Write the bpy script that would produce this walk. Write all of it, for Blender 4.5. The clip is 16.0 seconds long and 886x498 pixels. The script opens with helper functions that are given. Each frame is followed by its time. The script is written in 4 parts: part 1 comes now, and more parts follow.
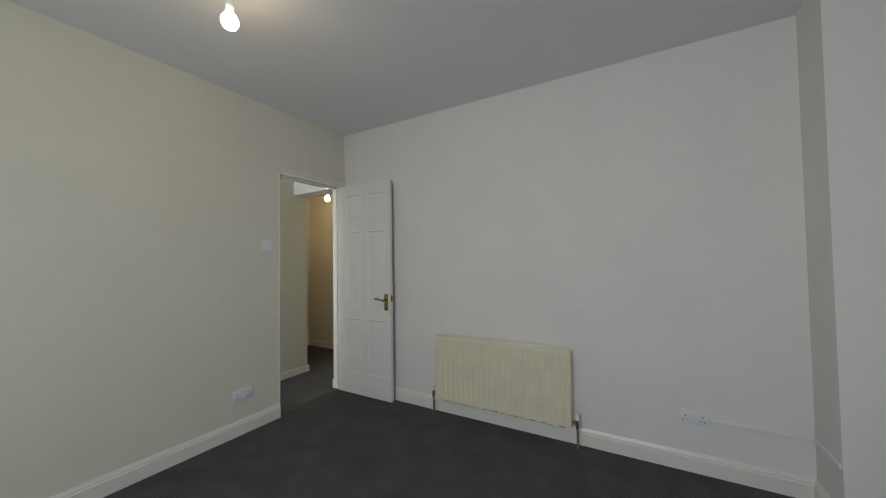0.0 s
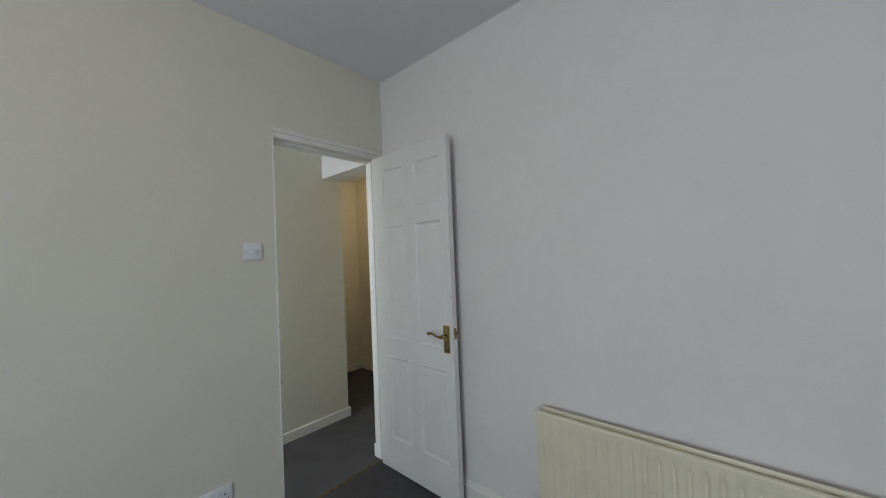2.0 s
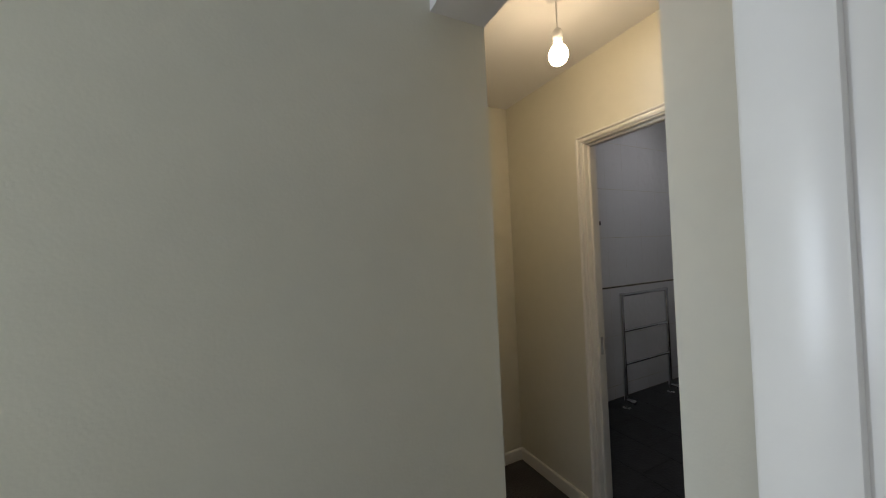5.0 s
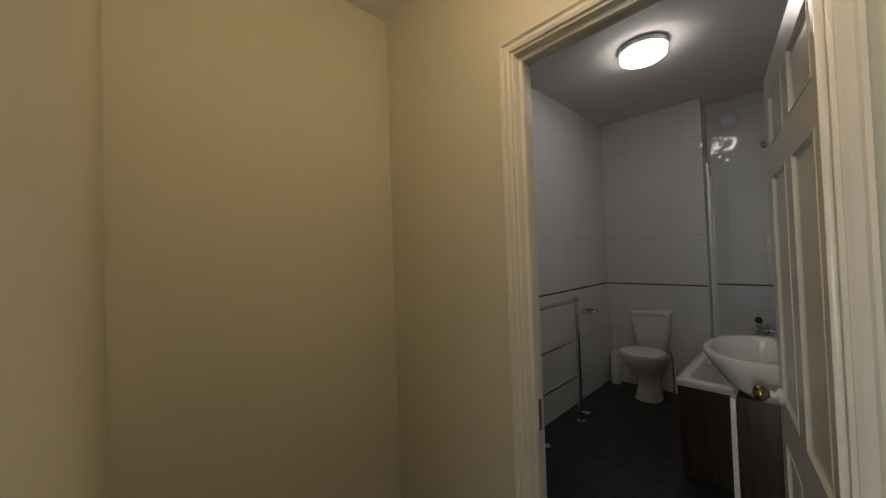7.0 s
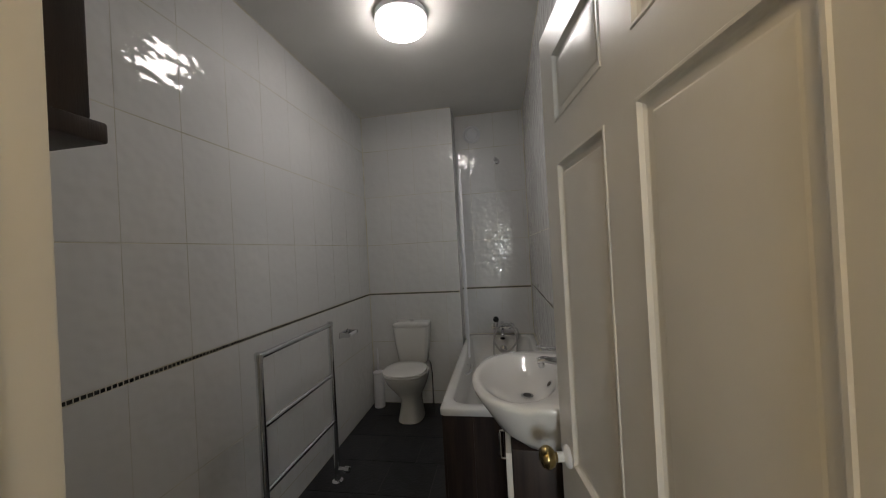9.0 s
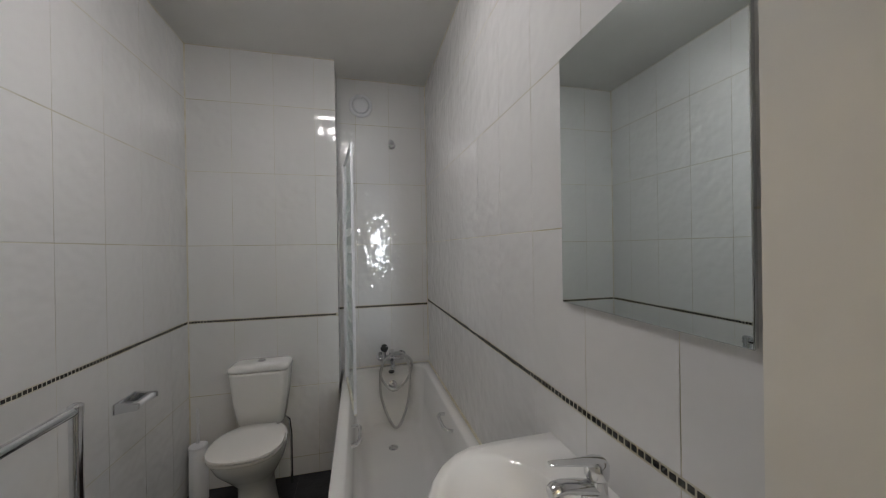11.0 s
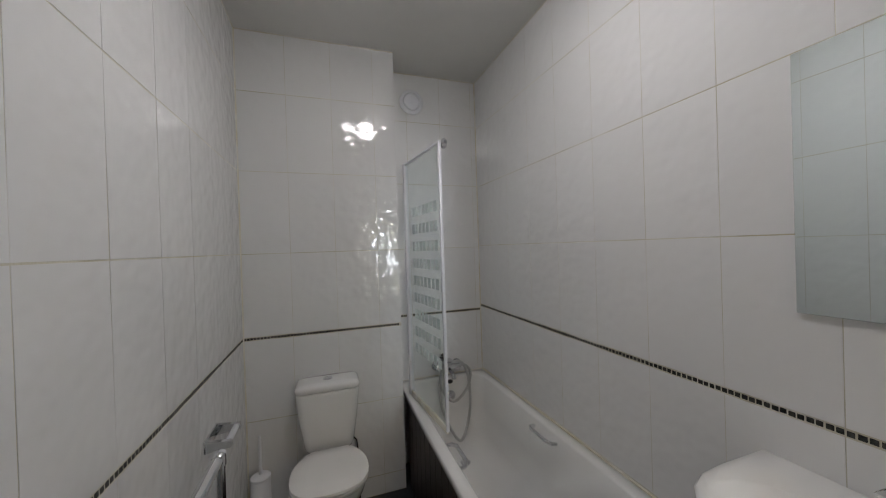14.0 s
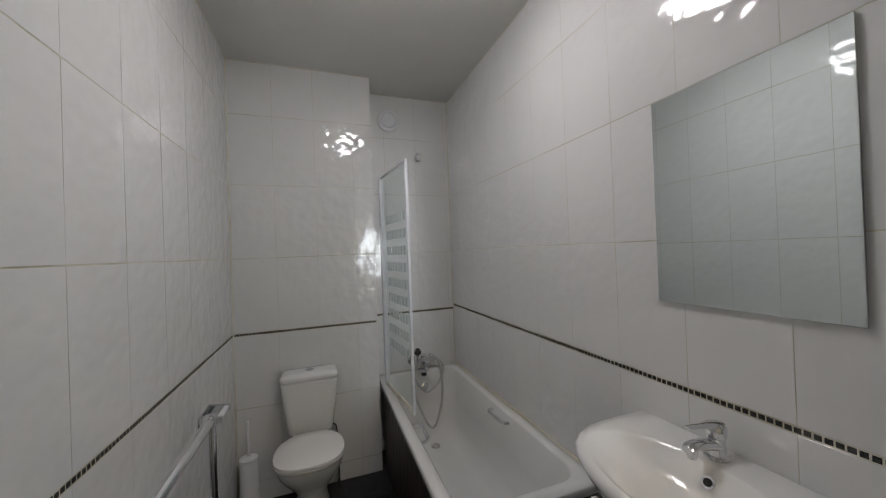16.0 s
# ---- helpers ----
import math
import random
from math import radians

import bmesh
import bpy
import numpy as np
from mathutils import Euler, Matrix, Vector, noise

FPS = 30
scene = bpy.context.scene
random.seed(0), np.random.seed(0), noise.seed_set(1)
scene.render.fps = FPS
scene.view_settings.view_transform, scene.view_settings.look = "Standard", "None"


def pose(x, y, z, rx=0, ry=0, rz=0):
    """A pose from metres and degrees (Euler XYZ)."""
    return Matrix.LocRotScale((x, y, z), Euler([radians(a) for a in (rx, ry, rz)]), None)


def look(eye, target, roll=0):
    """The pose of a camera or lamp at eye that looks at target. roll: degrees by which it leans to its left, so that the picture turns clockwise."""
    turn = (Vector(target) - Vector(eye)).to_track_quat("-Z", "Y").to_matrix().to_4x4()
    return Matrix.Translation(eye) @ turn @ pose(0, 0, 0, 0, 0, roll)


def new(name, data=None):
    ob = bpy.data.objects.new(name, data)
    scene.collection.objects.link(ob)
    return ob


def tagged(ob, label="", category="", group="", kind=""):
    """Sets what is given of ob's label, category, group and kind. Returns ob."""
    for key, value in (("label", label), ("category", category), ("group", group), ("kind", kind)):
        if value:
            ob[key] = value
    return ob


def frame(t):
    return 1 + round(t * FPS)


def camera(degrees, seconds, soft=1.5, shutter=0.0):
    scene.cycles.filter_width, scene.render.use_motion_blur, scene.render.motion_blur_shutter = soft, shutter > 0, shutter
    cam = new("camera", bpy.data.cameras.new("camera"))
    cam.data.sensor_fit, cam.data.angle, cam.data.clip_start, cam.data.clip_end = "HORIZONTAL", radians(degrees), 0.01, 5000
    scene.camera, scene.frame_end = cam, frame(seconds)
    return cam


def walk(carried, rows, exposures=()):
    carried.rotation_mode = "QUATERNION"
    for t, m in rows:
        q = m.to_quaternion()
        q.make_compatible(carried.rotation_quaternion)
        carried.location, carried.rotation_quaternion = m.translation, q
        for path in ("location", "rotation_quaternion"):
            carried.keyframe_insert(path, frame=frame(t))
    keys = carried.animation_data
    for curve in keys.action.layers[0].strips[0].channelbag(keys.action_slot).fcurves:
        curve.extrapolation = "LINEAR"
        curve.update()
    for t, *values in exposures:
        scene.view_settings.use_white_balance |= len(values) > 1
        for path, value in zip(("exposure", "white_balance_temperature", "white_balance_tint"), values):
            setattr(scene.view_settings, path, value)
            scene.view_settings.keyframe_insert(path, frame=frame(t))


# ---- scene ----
cam = camera(105.0, 16.0, soft=1.1)
PATH = [
    (0, (-2.533, -2.631, 1.294), (-0.801, -1.63, 1.351), -0.9),
    (0.5, (-2.257, -2.458, 1.299), (-0.545, -1.425, 1.342), -1.3),
    (1, (-1.983, -2.285, 1.335), (-0.333, -1.157, 1.376), -1.5),
    (1.5, (-1.771, -2.074, 1.377), (-0.182, -0.86, 1.414), -1.7),
    (2, (-1.501, -1.86, 1.368), (-0.005, -0.532, 1.403), -2.3),
    (2.5, (-1.28, -1.594, 1.37), (0.097, -0.145, 1.409), -2.6),
    (3, (-1.103, -1.261, 1.36), (0.185, 0.268, 1.392), -2.9),
    (3.5, (-0.891, -0.962, 1.354), (0.298, 0.646, 1.376), -3.5),
    (4, (-0.722, -0.684, 1.4), (0.202, 1.09, 1.411), -3.0),
    (4.2, (-0.664, -0.533, 1.399), (0.215, 1.264, 1.406), -2.6),
    (6.3, (-0.01, 0.438, 1.38), (0.89, 2.224, 1.428), -2.2),
    (6.5, (0.05, 0.5, 1.412), (1.043, 2.236, 1.432), -2.5),
    (7, (0.187, 0.636, 1.346), (1.558, 2.091, 1.384), -2.0),
    (7.5, (0.393, 0.691, 1.358), (1.972, 1.918, 1.399), -2.1),
    (8, (0.56, 0.768, 1.352), (2.315, 1.727, 1.383), -2.5),
    (8.5, (0.705, 0.832, 1.372), (2.611, 1.437, 1.39), -3.0),
    (9, (0.876, 0.843, 1.37), (2.848, 1.174, 1.38), -3.1),
    (9.5, (1.05, 0.836, 1.41), (3.045, 0.959, 1.395), -2.8),
    (10, (1.248, 0.874, 1.397), (3.245, 0.781, 1.388), -1.5),
    (10.2, (1.328, 0.936, 1.412), (3.314, 0.708, 1.393), -1.6),
    (12.3, (1.77, 1.28, 1.418), (3.685, 0.703, 1.413), -1.1),
    (12.5, (1.786, 1.358, 1.436), (3.695, 0.763, 1.422), -1.5),
    (13, (1.874, 1.496, 1.435), (3.762, 0.837, 1.422), -1.4),
    (13.5, (1.92, 1.577, 1.463), (3.811, 0.928, 1.448), -1.4),
    (14, (1.84, 1.625, 1.457), (3.733, 0.981, 1.447), -1.8),
    (14.5, (1.705, 1.593, 1.456), (3.603, 0.964, 1.462), -1.9),
    (15, (1.594, 1.557, 1.46), (3.493, 0.93, 1.466), -2.1),
    (15.5, (1.56, 1.549, 1.457), (3.452, 0.901, 1.469), -2.1),
    (16, (1.568, 1.553, 1.453), (3.451, 0.881, 1.467), -2.1),
]
walk(cam, [(t, look(eye, target, roll)) for t, eye, target, roll in PATH],
     exposures=[(0, -0.15, 6650, 10), (1.0, -0.08, 6350, 11), (2.0, 0.0, 6200, 11), (3.0, -0.08, 6200, 12), (3.5, -0.16, 6150, 12), (4.2, -0.25, 6050, 14), (6.3, -0.15, 6050, 13),
                (7.0, -0.18, 6700, 12), (7.5, -0.08, 6800, 12), (8.0, 0.12, 6700, 12), (9.0, 0.55, 6600, 11), (10.2, 1.02, 6450, 11), (12.3, 1.28, 6300, 12), (16, 1.22, 6300, 12)])

# ---- world and lights ----
world = bpy.data.worlds.new("sky")
world.use_nodes = True
scene.world = world
wn = world.node_tree
sky = wn.nodes.new("ShaderNodeTexSky")
sky.sky_type = 'NISHITA'
sky.sun_disc = False
sky.sun_elevation = radians(35)
sky.sun_rotation = radians(250)
wn.links.new(sky.outputs[0], wn.nodes["Background"].inputs[0])
wn.nodes["Background"].inputs[1].default_value = 0.08


def area(name, eye, target, w, h, power, colour):
    d = bpy.data.lights.new(name, "AREA")
    d.shape, d.size, d.size_y, d.energy, d.color = "RECTANGLE", w, h, power, colour
    ob = new(name, d)
    ob.matrix_world = look(eye, target)
    return ob


DAY = (0.86, 0.94, 1.0)
area("bedroom_daylight", (-4.02, -2.2, 1.5), (0, -2.2, 1.2), 1.7, 1.3, 40, DAY)
area("hall_daylight", (-3.09, 0.445, 1.5), (0, 0.445, 1.4), 0.5, 1.1, 28, DAY)


# ---- materials ----
def mat(name, colour, rough=0.5, metal=0.0, vary=0.06, scale=6.0, bump=0.0, bscale=60.0, colour2=None, spec=0.5, coat=0.0, per=0.0, fleck=0.0, fscale=200.0, bdetail=4):
    m = bpy.data.materials.new(name)
    m.use_nodes = True
    nt = m.node_tree
    b = nt.nodes["Principled BSDF"]
    b.inputs["Roughness"].default_value = rough
    b.inputs["Metallic"].default_value = metal
    b.inputs["Specular IOR Level"].default_value = spec
    b.inputs["Coat Weight"].default_value = coat
    tc = nt.nodes.new("ShaderNodeTexCoord")
    geo = nt.nodes.new("ShaderNodeNewGeometry")
    n1 = nt.nodes.new("ShaderNodeTexNoise")
    n1.inputs["Scale"].default_value = scale
    n1.inputs["Detail"].default_value = 6
    nt.links.new(geo.outputs["Position"], n1.inputs["Vector"])
    mix = nt.nodes.new("ShaderNodeMix")
    mix.data_type = 'RGBA'
    c2 = colour2 or tuple(max(0, c * (1 - vary * 2)) for c in colour)
    mix.inputs[6].default_value = (*c2, 1)
    mix.inputs[7].default_value = (*colour, 1)
    ramp = nt.nodes.new("ShaderNodeMapRange")
    ramp.inputs[1].default_value, ramp.inputs[2].default_value = 0.35, 0.6
    nt.links.new(n1.outputs[0], ramp.inputs[0])
    nt.links.new(ramp.outputs[0], mix.inputs[0])
    out = mix.outputs[2]
    if per:
        info = nt.nodes.new("ShaderNodeObjectInfo")
        hsv = nt.nodes.new("ShaderNodeHueSaturation")
        mr = nt.nodes.new("ShaderNodeMapRange")
        mr.inputs[3].default_value, mr.inputs[4].default_value = 1 - per, 1 + per
        nt.links.new(info.outputs["Random"], mr.inputs[0])
        nt.links.new(mr.outputs[0], hsv.inputs["Value"])
        nt.links.new(out, hsv.inputs["Color"])
        out = hsv.outputs[0]
    if fleck:
        n3 = nt.nodes.new("ShaderNodeTexNoise")
        n3.inputs["Scale"].default_value = fscale
        n3.inputs["Detail"].default_value = 3
        nt.links.new(geo.outputs["Position"], n3.inputs["Vector"])
        fr = nt.nodes.new("ShaderNodeMapRange")
        fr.inputs[1].default_value, fr.inputs[2].default_value = 0.3, 0.7
        fr.inputs[3].default_value, fr.inputs[4].default_value = 1 - fleck, 1 + fleck
        fh = nt.nodes.new("ShaderNodeHueSaturation")
        nt.links.new(n3.outputs[0], fr.inputs[0])
        nt.links.new(fr.outputs[0], fh.inputs["Value"])
        nt.links.new(out, fh.inputs["Color"])
        out = fh.outputs[0]
    nt.links.new(out, b.inputs["Base Color"])
    if bump:
        n2 = nt.nodes.new("ShaderNodeTexNoise")
        n2.inputs["Scale"].default_value = bscale
        n2.inputs["Detail"].default_value = bdetail
        nt.links.new(geo.outputs["Position"], n2.inputs["Vector"])
        bp = nt.nodes.new("ShaderNodeBump")
        bp.inputs["Strength"].default_value = bump
        bp.inputs["Distance"].default_value = 0.01
        nt.links.new(n2.outputs[0], bp.inputs["Height"])
        nt.links.new(bp.outputs[0], b.inputs["Normal"])
    return m


def glow(name, colour, power):
    m = bpy.data.materials.new(name)
    m.use_nodes = True
    b = m.node_tree.nodes["Principled BSDF"]
    b.inputs["Base Color"].default_value = (*colour, 1)
    b.inputs["Emission Color"].default_value = (*colour, 1)
    b.inputs["Emission Strength"].default_value = power
    return m


M_CREAM = mat("cream_wall_paint", (0.72, 0.698, 0.60), 0.75, vary=0.015, scale=2.5, bump=0.05, bscale=120, fleck=0.012, fscale=18)
M_WHITE_WALL = mat("white_wall_paint", (0.775, 0.75, 0.725), 0.75, vary=0.015, scale=2.5, bump=0.05, bscale=120, fleck=0.012, fscale=18)
M_CEIL = mat("ceiling_paint", (0.80, 0.80, 0.82), 0.85, vary=0.01, scale=3, bump=0.04, bscale=90)
M_CEIL_BATH = mat("bathroom_ceiling_paint", (0.74, 0.73, 0.70), 0.8, vary=0.02, scale=3, bump=0.04, bscale=90)
M_GLOSS = mat("white_gloss_paint", (0.80, 0.78, 0.73), 0.28, vary=0.02, scale=9, bump=0.03, bscale=40)
M_DOOR = mat("door_gloss_paint", (0.80, 0.79, 0.77), 0.3, vary=0.02, scale=5, bump=0.04, bscale=50)
M_CARPET = mat("charcoal_carpet", (0.128, 0.123, 0.126), 0.95, vary=0.2, scale=5, bump=1.0, bscale=300, colour2=(0.102, 0.099, 0.103), spec=0.1, fleck=0.4, fscale=130)
M_RAD = mat("cream_radiator_enamel", (0.78, 0.72, 0.55), 0.35, vary=0.03, scale=7)
M_PLASTIC = mat("white_plastic", (0.78, 0.79, 0.82), 0.35, vary=0.01)
M_CHROME = mat("chrome", (0.75, 0.76, 0.78), 0.12, metal=1.0, vary=0.03, scale=20)
M_BRASS = mat("brass", (0.46, 0.35, 0.16), 0.27, metal=1.0, vary=0.2, scale=40)
M_TARNISH = mat("tarnished_brass", (0.20, 0.15, 0.07), 0.5, metal=0.7, vary=0.3, scale=30)
M_COPPER = mat("painted_pipe", (0.35, 0.25, 0.18), 0.45, metal=0.4, vary=0.2, scale=60)
M_TILE = mat("white_glazed_tile", (0.77, 0.768, 0.765), 0.03, vary=0.012, scale=1.7, bump=0.42, bscale=15, per=0.012, bdetail=1)
M_GROUT = mat("tile_grout", (0.50, 0.46, 0.34), 0.85, vary=0.25, scale=5, bump=0.3, bscale=150, colour2=(0.72, 0.70, 0.62))
M_MOSAIC = mat("dark_mosaic", (0.014, 0.015, 0.013), 0.25, vary=0.3, scale=45, colour2=(0.06, 0.058, 0.05))
M_FLOORTILE = mat("slate_floor_tile", (0.024, 0.026, 0.030), 0.38, vary=0.3, scale=12, bump=0.25, bscale=60, colour2=(0.014, 0.014, 0.017), per=0.2)
M_FGROUT = mat("floor_grout", (0.075, 0.075, 0.078), 0.8)
M_CERAMIC = mat("white_ceramic", (0.80, 0.80, 0.79), 0.08, vary=0.01, scale=3, coat=0.3)
M_SEAT = mat("white_seat_plastic", (0.80, 0.79, 0.77), 0.2, vary=0.01)
M_BATH = mat("white_bath_enamel", (0.80, 0.80, 0.79), 0.12, vary=0.015, scale=3)
M_WENGE = mat("dark_wood_laminate", (0.045, 0.028, 0.022), 0.4, vary=0.3, scale=4, bump=0.1, bscale=80, colour2=(0.022, 0.014, 0.012))
# rubber of plug and spray face; also paints the shade in small holes
M_BLACK = mat("black_rubber_and_hole_shade", (0.012, 0.012, 0.012), 0.5)
M_HOSE = mat("steel_hose", (0.55, 0.55, 0.55), 0.3, metal=0.9, bump=0.5, bscale=400)
M_SEALANT = mat("aged_sealant", (0.62, 0.57, 0.44), 0.6, vary=0.3, scale=12, colour2=(0.72, 0.70, 0.64))
M_FROST = mat("frosted_print", (0.84, 0.88, 0.87), 0.6, vary=0.02)
M_BULB = glow("lit_bulb", (1.0, 0.80, 0.52), 45)
M_BULB_HALL = glow("lit_hall_bulb", (1.0, 0.74, 0.42), 82)
M_LAMP = glow("lit_diffuser", (1.0, 0.955, 0.925), 14.5)
M_MIRROR = bpy.data.materials.new("mirror_silver")
M_MIRROR.use_nodes = True
M_MIRROR.node_tree.nodes["Principled BSDF"].inputs["Metallic"].default_value = 1
M_MIRROR.node_tree.nodes["Principled BSDF"].inputs["Roughness"].default_value = 0.01
M_MIRROR.node_tree.nodes["Principled BSDF"].inputs["Base Color"].default_value = (0.72, 0.78, 0.78, 1)
M_GLASS = bpy.data.materials.new("clear_glass")
M_GLASS.use_nodes = True
_n = M_GLASS.node_tree.nodes
_n.remove(_n["Principled BSDF"])
_clear, _gloss, _mix = _n.new("ShaderNodeBsdfTransparent"), _n.new("ShaderNodeBsdfGlossy"), _n.new("ShaderNodeMixShader")
_clear.inputs["Color"].default_value = (0.95, 0.975, 0.97, 1)
_gloss.inputs["Roughness"].default_value = 0.02
_mix.inputs[0].default_value = 0.06
M_GLASS.node_tree.links.new(_clear.outputs[0], _mix.inputs[1])
M_GLASS.node_tree.links.new(_gloss.outputs[0], _mix.inputs[2])
M_GLASS.node_tree.links.new(_mix.outputs[0], _n["Material Output"].inputs[0])


# wood grain stretched upwards for the dark laminate
def grain(m, sx, sy, sz):
    nt = m.node_tree
    geo = [n for n in nt.nodes if n.type == 'NEW_GEOMETRY'][0]
    vm = nt.nodes.new("ShaderNodeVectorMath")
    vm.operation = 'MULTIPLY'
    vm.inputs[1].default_value = (sx, sy, sz)
    nt.links.new(geo.outputs["Position"], vm.inputs[0])
    for n in nt.nodes:
        if n.type == 'TEX_NOISE':
            nt.links.new(vm.outputs[0], n.inputs["Vector"])


grain(M_WENGE, 9, 9, 0.7)


# ---- mesh helpers ----
def box_bm(x0, y0, z0, x1, y1, z1, bevel=0.0, seg=2, bm=None):
    own = bm is None
    b2 = bmesh.new()
    m = Matrix.Translation(((x0 + x1) / 2, (y0 + y1) / 2, (z0 + z1) / 2)) @ Matrix.Diagonal((abs(x1 - x0), abs(y1 - y0), abs(z1 - z0), 1))
    bmesh.ops.create_cube(b2, size=1, matrix=m)
    if bevel:
        bmesh.ops.bevel(b2, geom=b2.edges[:], offset=bevel, segments=seg, profile=0.5, affect='EDGES')
    if own:
        return b2
    me = bpy.data.meshes.new("tmp")
    b2.to_mesh(me)
    b2.free()
    bm.from_mesh(me)
    bpy.data.meshes.remove(me)
    return bm


def cyl_bm(p, q, r, seg=20, r2=None, bm=None):
    bm = bm or bmesh.new()
    p, q = Vector(p), Vector(q)
    d = q - p
    m = Matrix.Translation((p + q) / 2) @ d.to_track_quat("Z", "Y").to_matrix().to_4x4()
    bmesh.ops.create_cone(bm, cap_ends=True, segments=seg, radius1=r, radius2=r if r2 is None else r2, depth=d.length, matrix=m)
    return bm


def loft(rings, caps=(True, True), bm=None):
    """Skin through rings of equally many points."""
    bm = bm or bmesh.new()
    rows = [[bm.verts.new(p) for p in ring] for ring in rings]
    n = len(rows[0])
    for a, b in zip(rows, rows[1:]):
        for i in range(n):
            bm.faces.new((a[i], a[(i + 1) % n], b[(i + 1) % n], b[i]))
    if caps[0]:
        bm.faces.new(rows[0][::-1])
    if caps[1]:
        bm.faces.new(rows[-1])
    bmesh.ops.recalc_face_normals(bm, faces=bm.faces[:])
    return bm


def tube(points, r, seg=12, closed=False, bm=None):
    """A round tube along a smooth line of points."""
    pts = [Vector(p) for p in points]
    rings = []
    side = None
    for i, p in enumerate(pts):
        d = (pts[min(i + 1, len(pts) - 1)] - pts[max(i - 1, 0)]).normalized()
        if side is None:
            side = d.orthogonal().normalized()
        side = (side - d * side.dot(d)).normalized()
        up = d.cross(side)
        rings.append([p + r * (math.cos(a) * side + math.sin(a) * up) for a in [2 * math.pi * k / seg for k in range(seg)]])
    return loft(rings, bm=bm)


def lathe(profile, place=(0, 0, 0), axis=(0, 0, 1), seg=28, bm=None):
    """Rings of (radius, height) turned about an axis."""
    q = Vector(axis).to_track_quat("Z", "Y").to_matrix().to_4x4()
    m = Matrix.Translation(place) @ q
    rings = [[m @ Vector((r * math.cos(2 * math.pi * k / seg), r * math.sin(2 * math.pi * k / seg), h)) for k in range(seg)] for r, h in profile]
    return loft(rings, bm=bm)


def bez(p0, p1, p2, p3, n=16):
    p0, p1, p2, p3 = map(Vector, (p0, p1, p2, p3))
    return [(1 - t) ** 3 * p0 + 3 * (1 - t) ** 2 * t * p1 + 3 * (1 - t) * t * t * p2 + t ** 3 * p3 for t in [k / n for k in range(n + 1)]]


def mesh_of(name, bm, material, smooth=None):
    me = bpy.data.meshes.new(name)
    bm.to_mesh(me)
    bm.free()
    me.materials.append(material)
    if smooth:
        for p in me.polygons:
            p.use_smooth = True
        me.set_sharp_from_angle(angle=radians(smooth))
    return me


def part(name, bm, material, parent, label="", smooth=40):
    ob = new(name, mesh_of(name, bm, material, smooth))
    ob.parent = parent
    if label:
        ob["label"] = label
    return ob


def thing(name, label, category, group="", kind=""):
    return tagged(new(name), label, category, group, kind)


def solid(name, bm, material, label, category="", kind="structure", smooth=30):
    ob = new(name, mesh_of(name, bm, material, smooth))
    return tagged(ob, label, category, "", kind)


def wall(name, boxes, material, label):
    bm = bmesh.new()
    for b in boxes:
        box_bm(*b, bm=bm)
    return solid(name, bm, material, label, "wall")


# ---- plan ----
HB, HH, HE, HT = 2.585, 2.42, 2.33, 2.645      # ceilings: bedroom, hall, bathroom
DX0, DX1, DH = -0.735, -0.062, 2.035  # bedroom door opening in the wall y = 0 .. 0.1
BX0, BX1 = 1.00, 1.08                # wall of the bathroom door
BY0, BY1, BH = 0.600, 1.178, 1.905     # its opening
TX0, TX1, TXR = 1.08, 3.88, 4.11    # bathroom
TY0, TY1, TYS = 0.575, 2.06, 1.215

# ---- structure: bedroom ----
wall("wall_north", [(-4.2, 0, 0, DX0 - 0.009, 0.1, HT), (DX1 + 0.03, 0, 0, 0.0, 0.1, HT), (DX0 - 0.009, 0, DH + 0.03, DX1 + 0.03, 0.1, HT)],
     M_CREAM, "cream painted plaster wall with a doorway")
wall("wall_east", [(0, -3.40, 0, 0.12, 0.0, HT)], M_WHITE_WALL, "off-white painted plaster wall behind the radiator")
wall("wall_pier", [(-0.28, -4.4, 0, 0.12, -3.40, HT)], M_WHITE_WALL, "off-white painted projecting wall pier")
wall("wall_south", [(-4.2, -4.5, 0, 0.12, -4.4, HT)], M_WHITE_WALL, "off-white painted plaster wall")
wall("wall_west", [(-4.2, -4.4, 0, -4.05, -3.1, HT), (-4.2, -1.3, 0, -4.05, 0, HT), (-4.2, -3.1, 0, -4.05, -1.3, 0.8), (-4.2, -3.1, 2.2, -4.05, -1.3, HT)],
     M_WHITE_WALL, "off-white wall with a window opening")
solid("ceiling_bedroom", box_bm(-4.2, -4.5, HB, 0.0, 0.0, HB + 0.05), M_CEIL, "plain matt white painted ceiling", "ceiling")
solid("floor_carpet", box_bm(-4.2, -4.5, -0.05, 0.12, 0.06, 0.0), M_CARPET, "dark charcoal grey cut-pile carpet", "carpet")

# ---- structure: hall ----
solid("floor_hall", box_bm(-3.1, 0.06, -0.05, 1.04, 2.1, 0.0), M_CARPET, "dark charcoal grey hall carpet", "carpet")
wall("wall_hall_north", [(-3.1, 0.79, 0, 0.155, 0.89, HT), (0.055, 0.89, 0, 0.155, 1.80, HT)], M_CREAM, "cream painted hall wall ending in a corner")
wall("wall_hall_alcove", [(0.055, 1.80, 0, 1.00, 1.90, HT)], M_CREAM, "cream painted wall at the back of the hall alcove")
wall("wall_hall_south", [(0.0, 0.0, 0, 0.55, 0.1, HT), (0.45, 0.1, 0, 0.55, 0.46, HT), (0.55, 0.36, 0, 1.00, 0.46, HT)], M_CREAM, "cream painted hall wall")
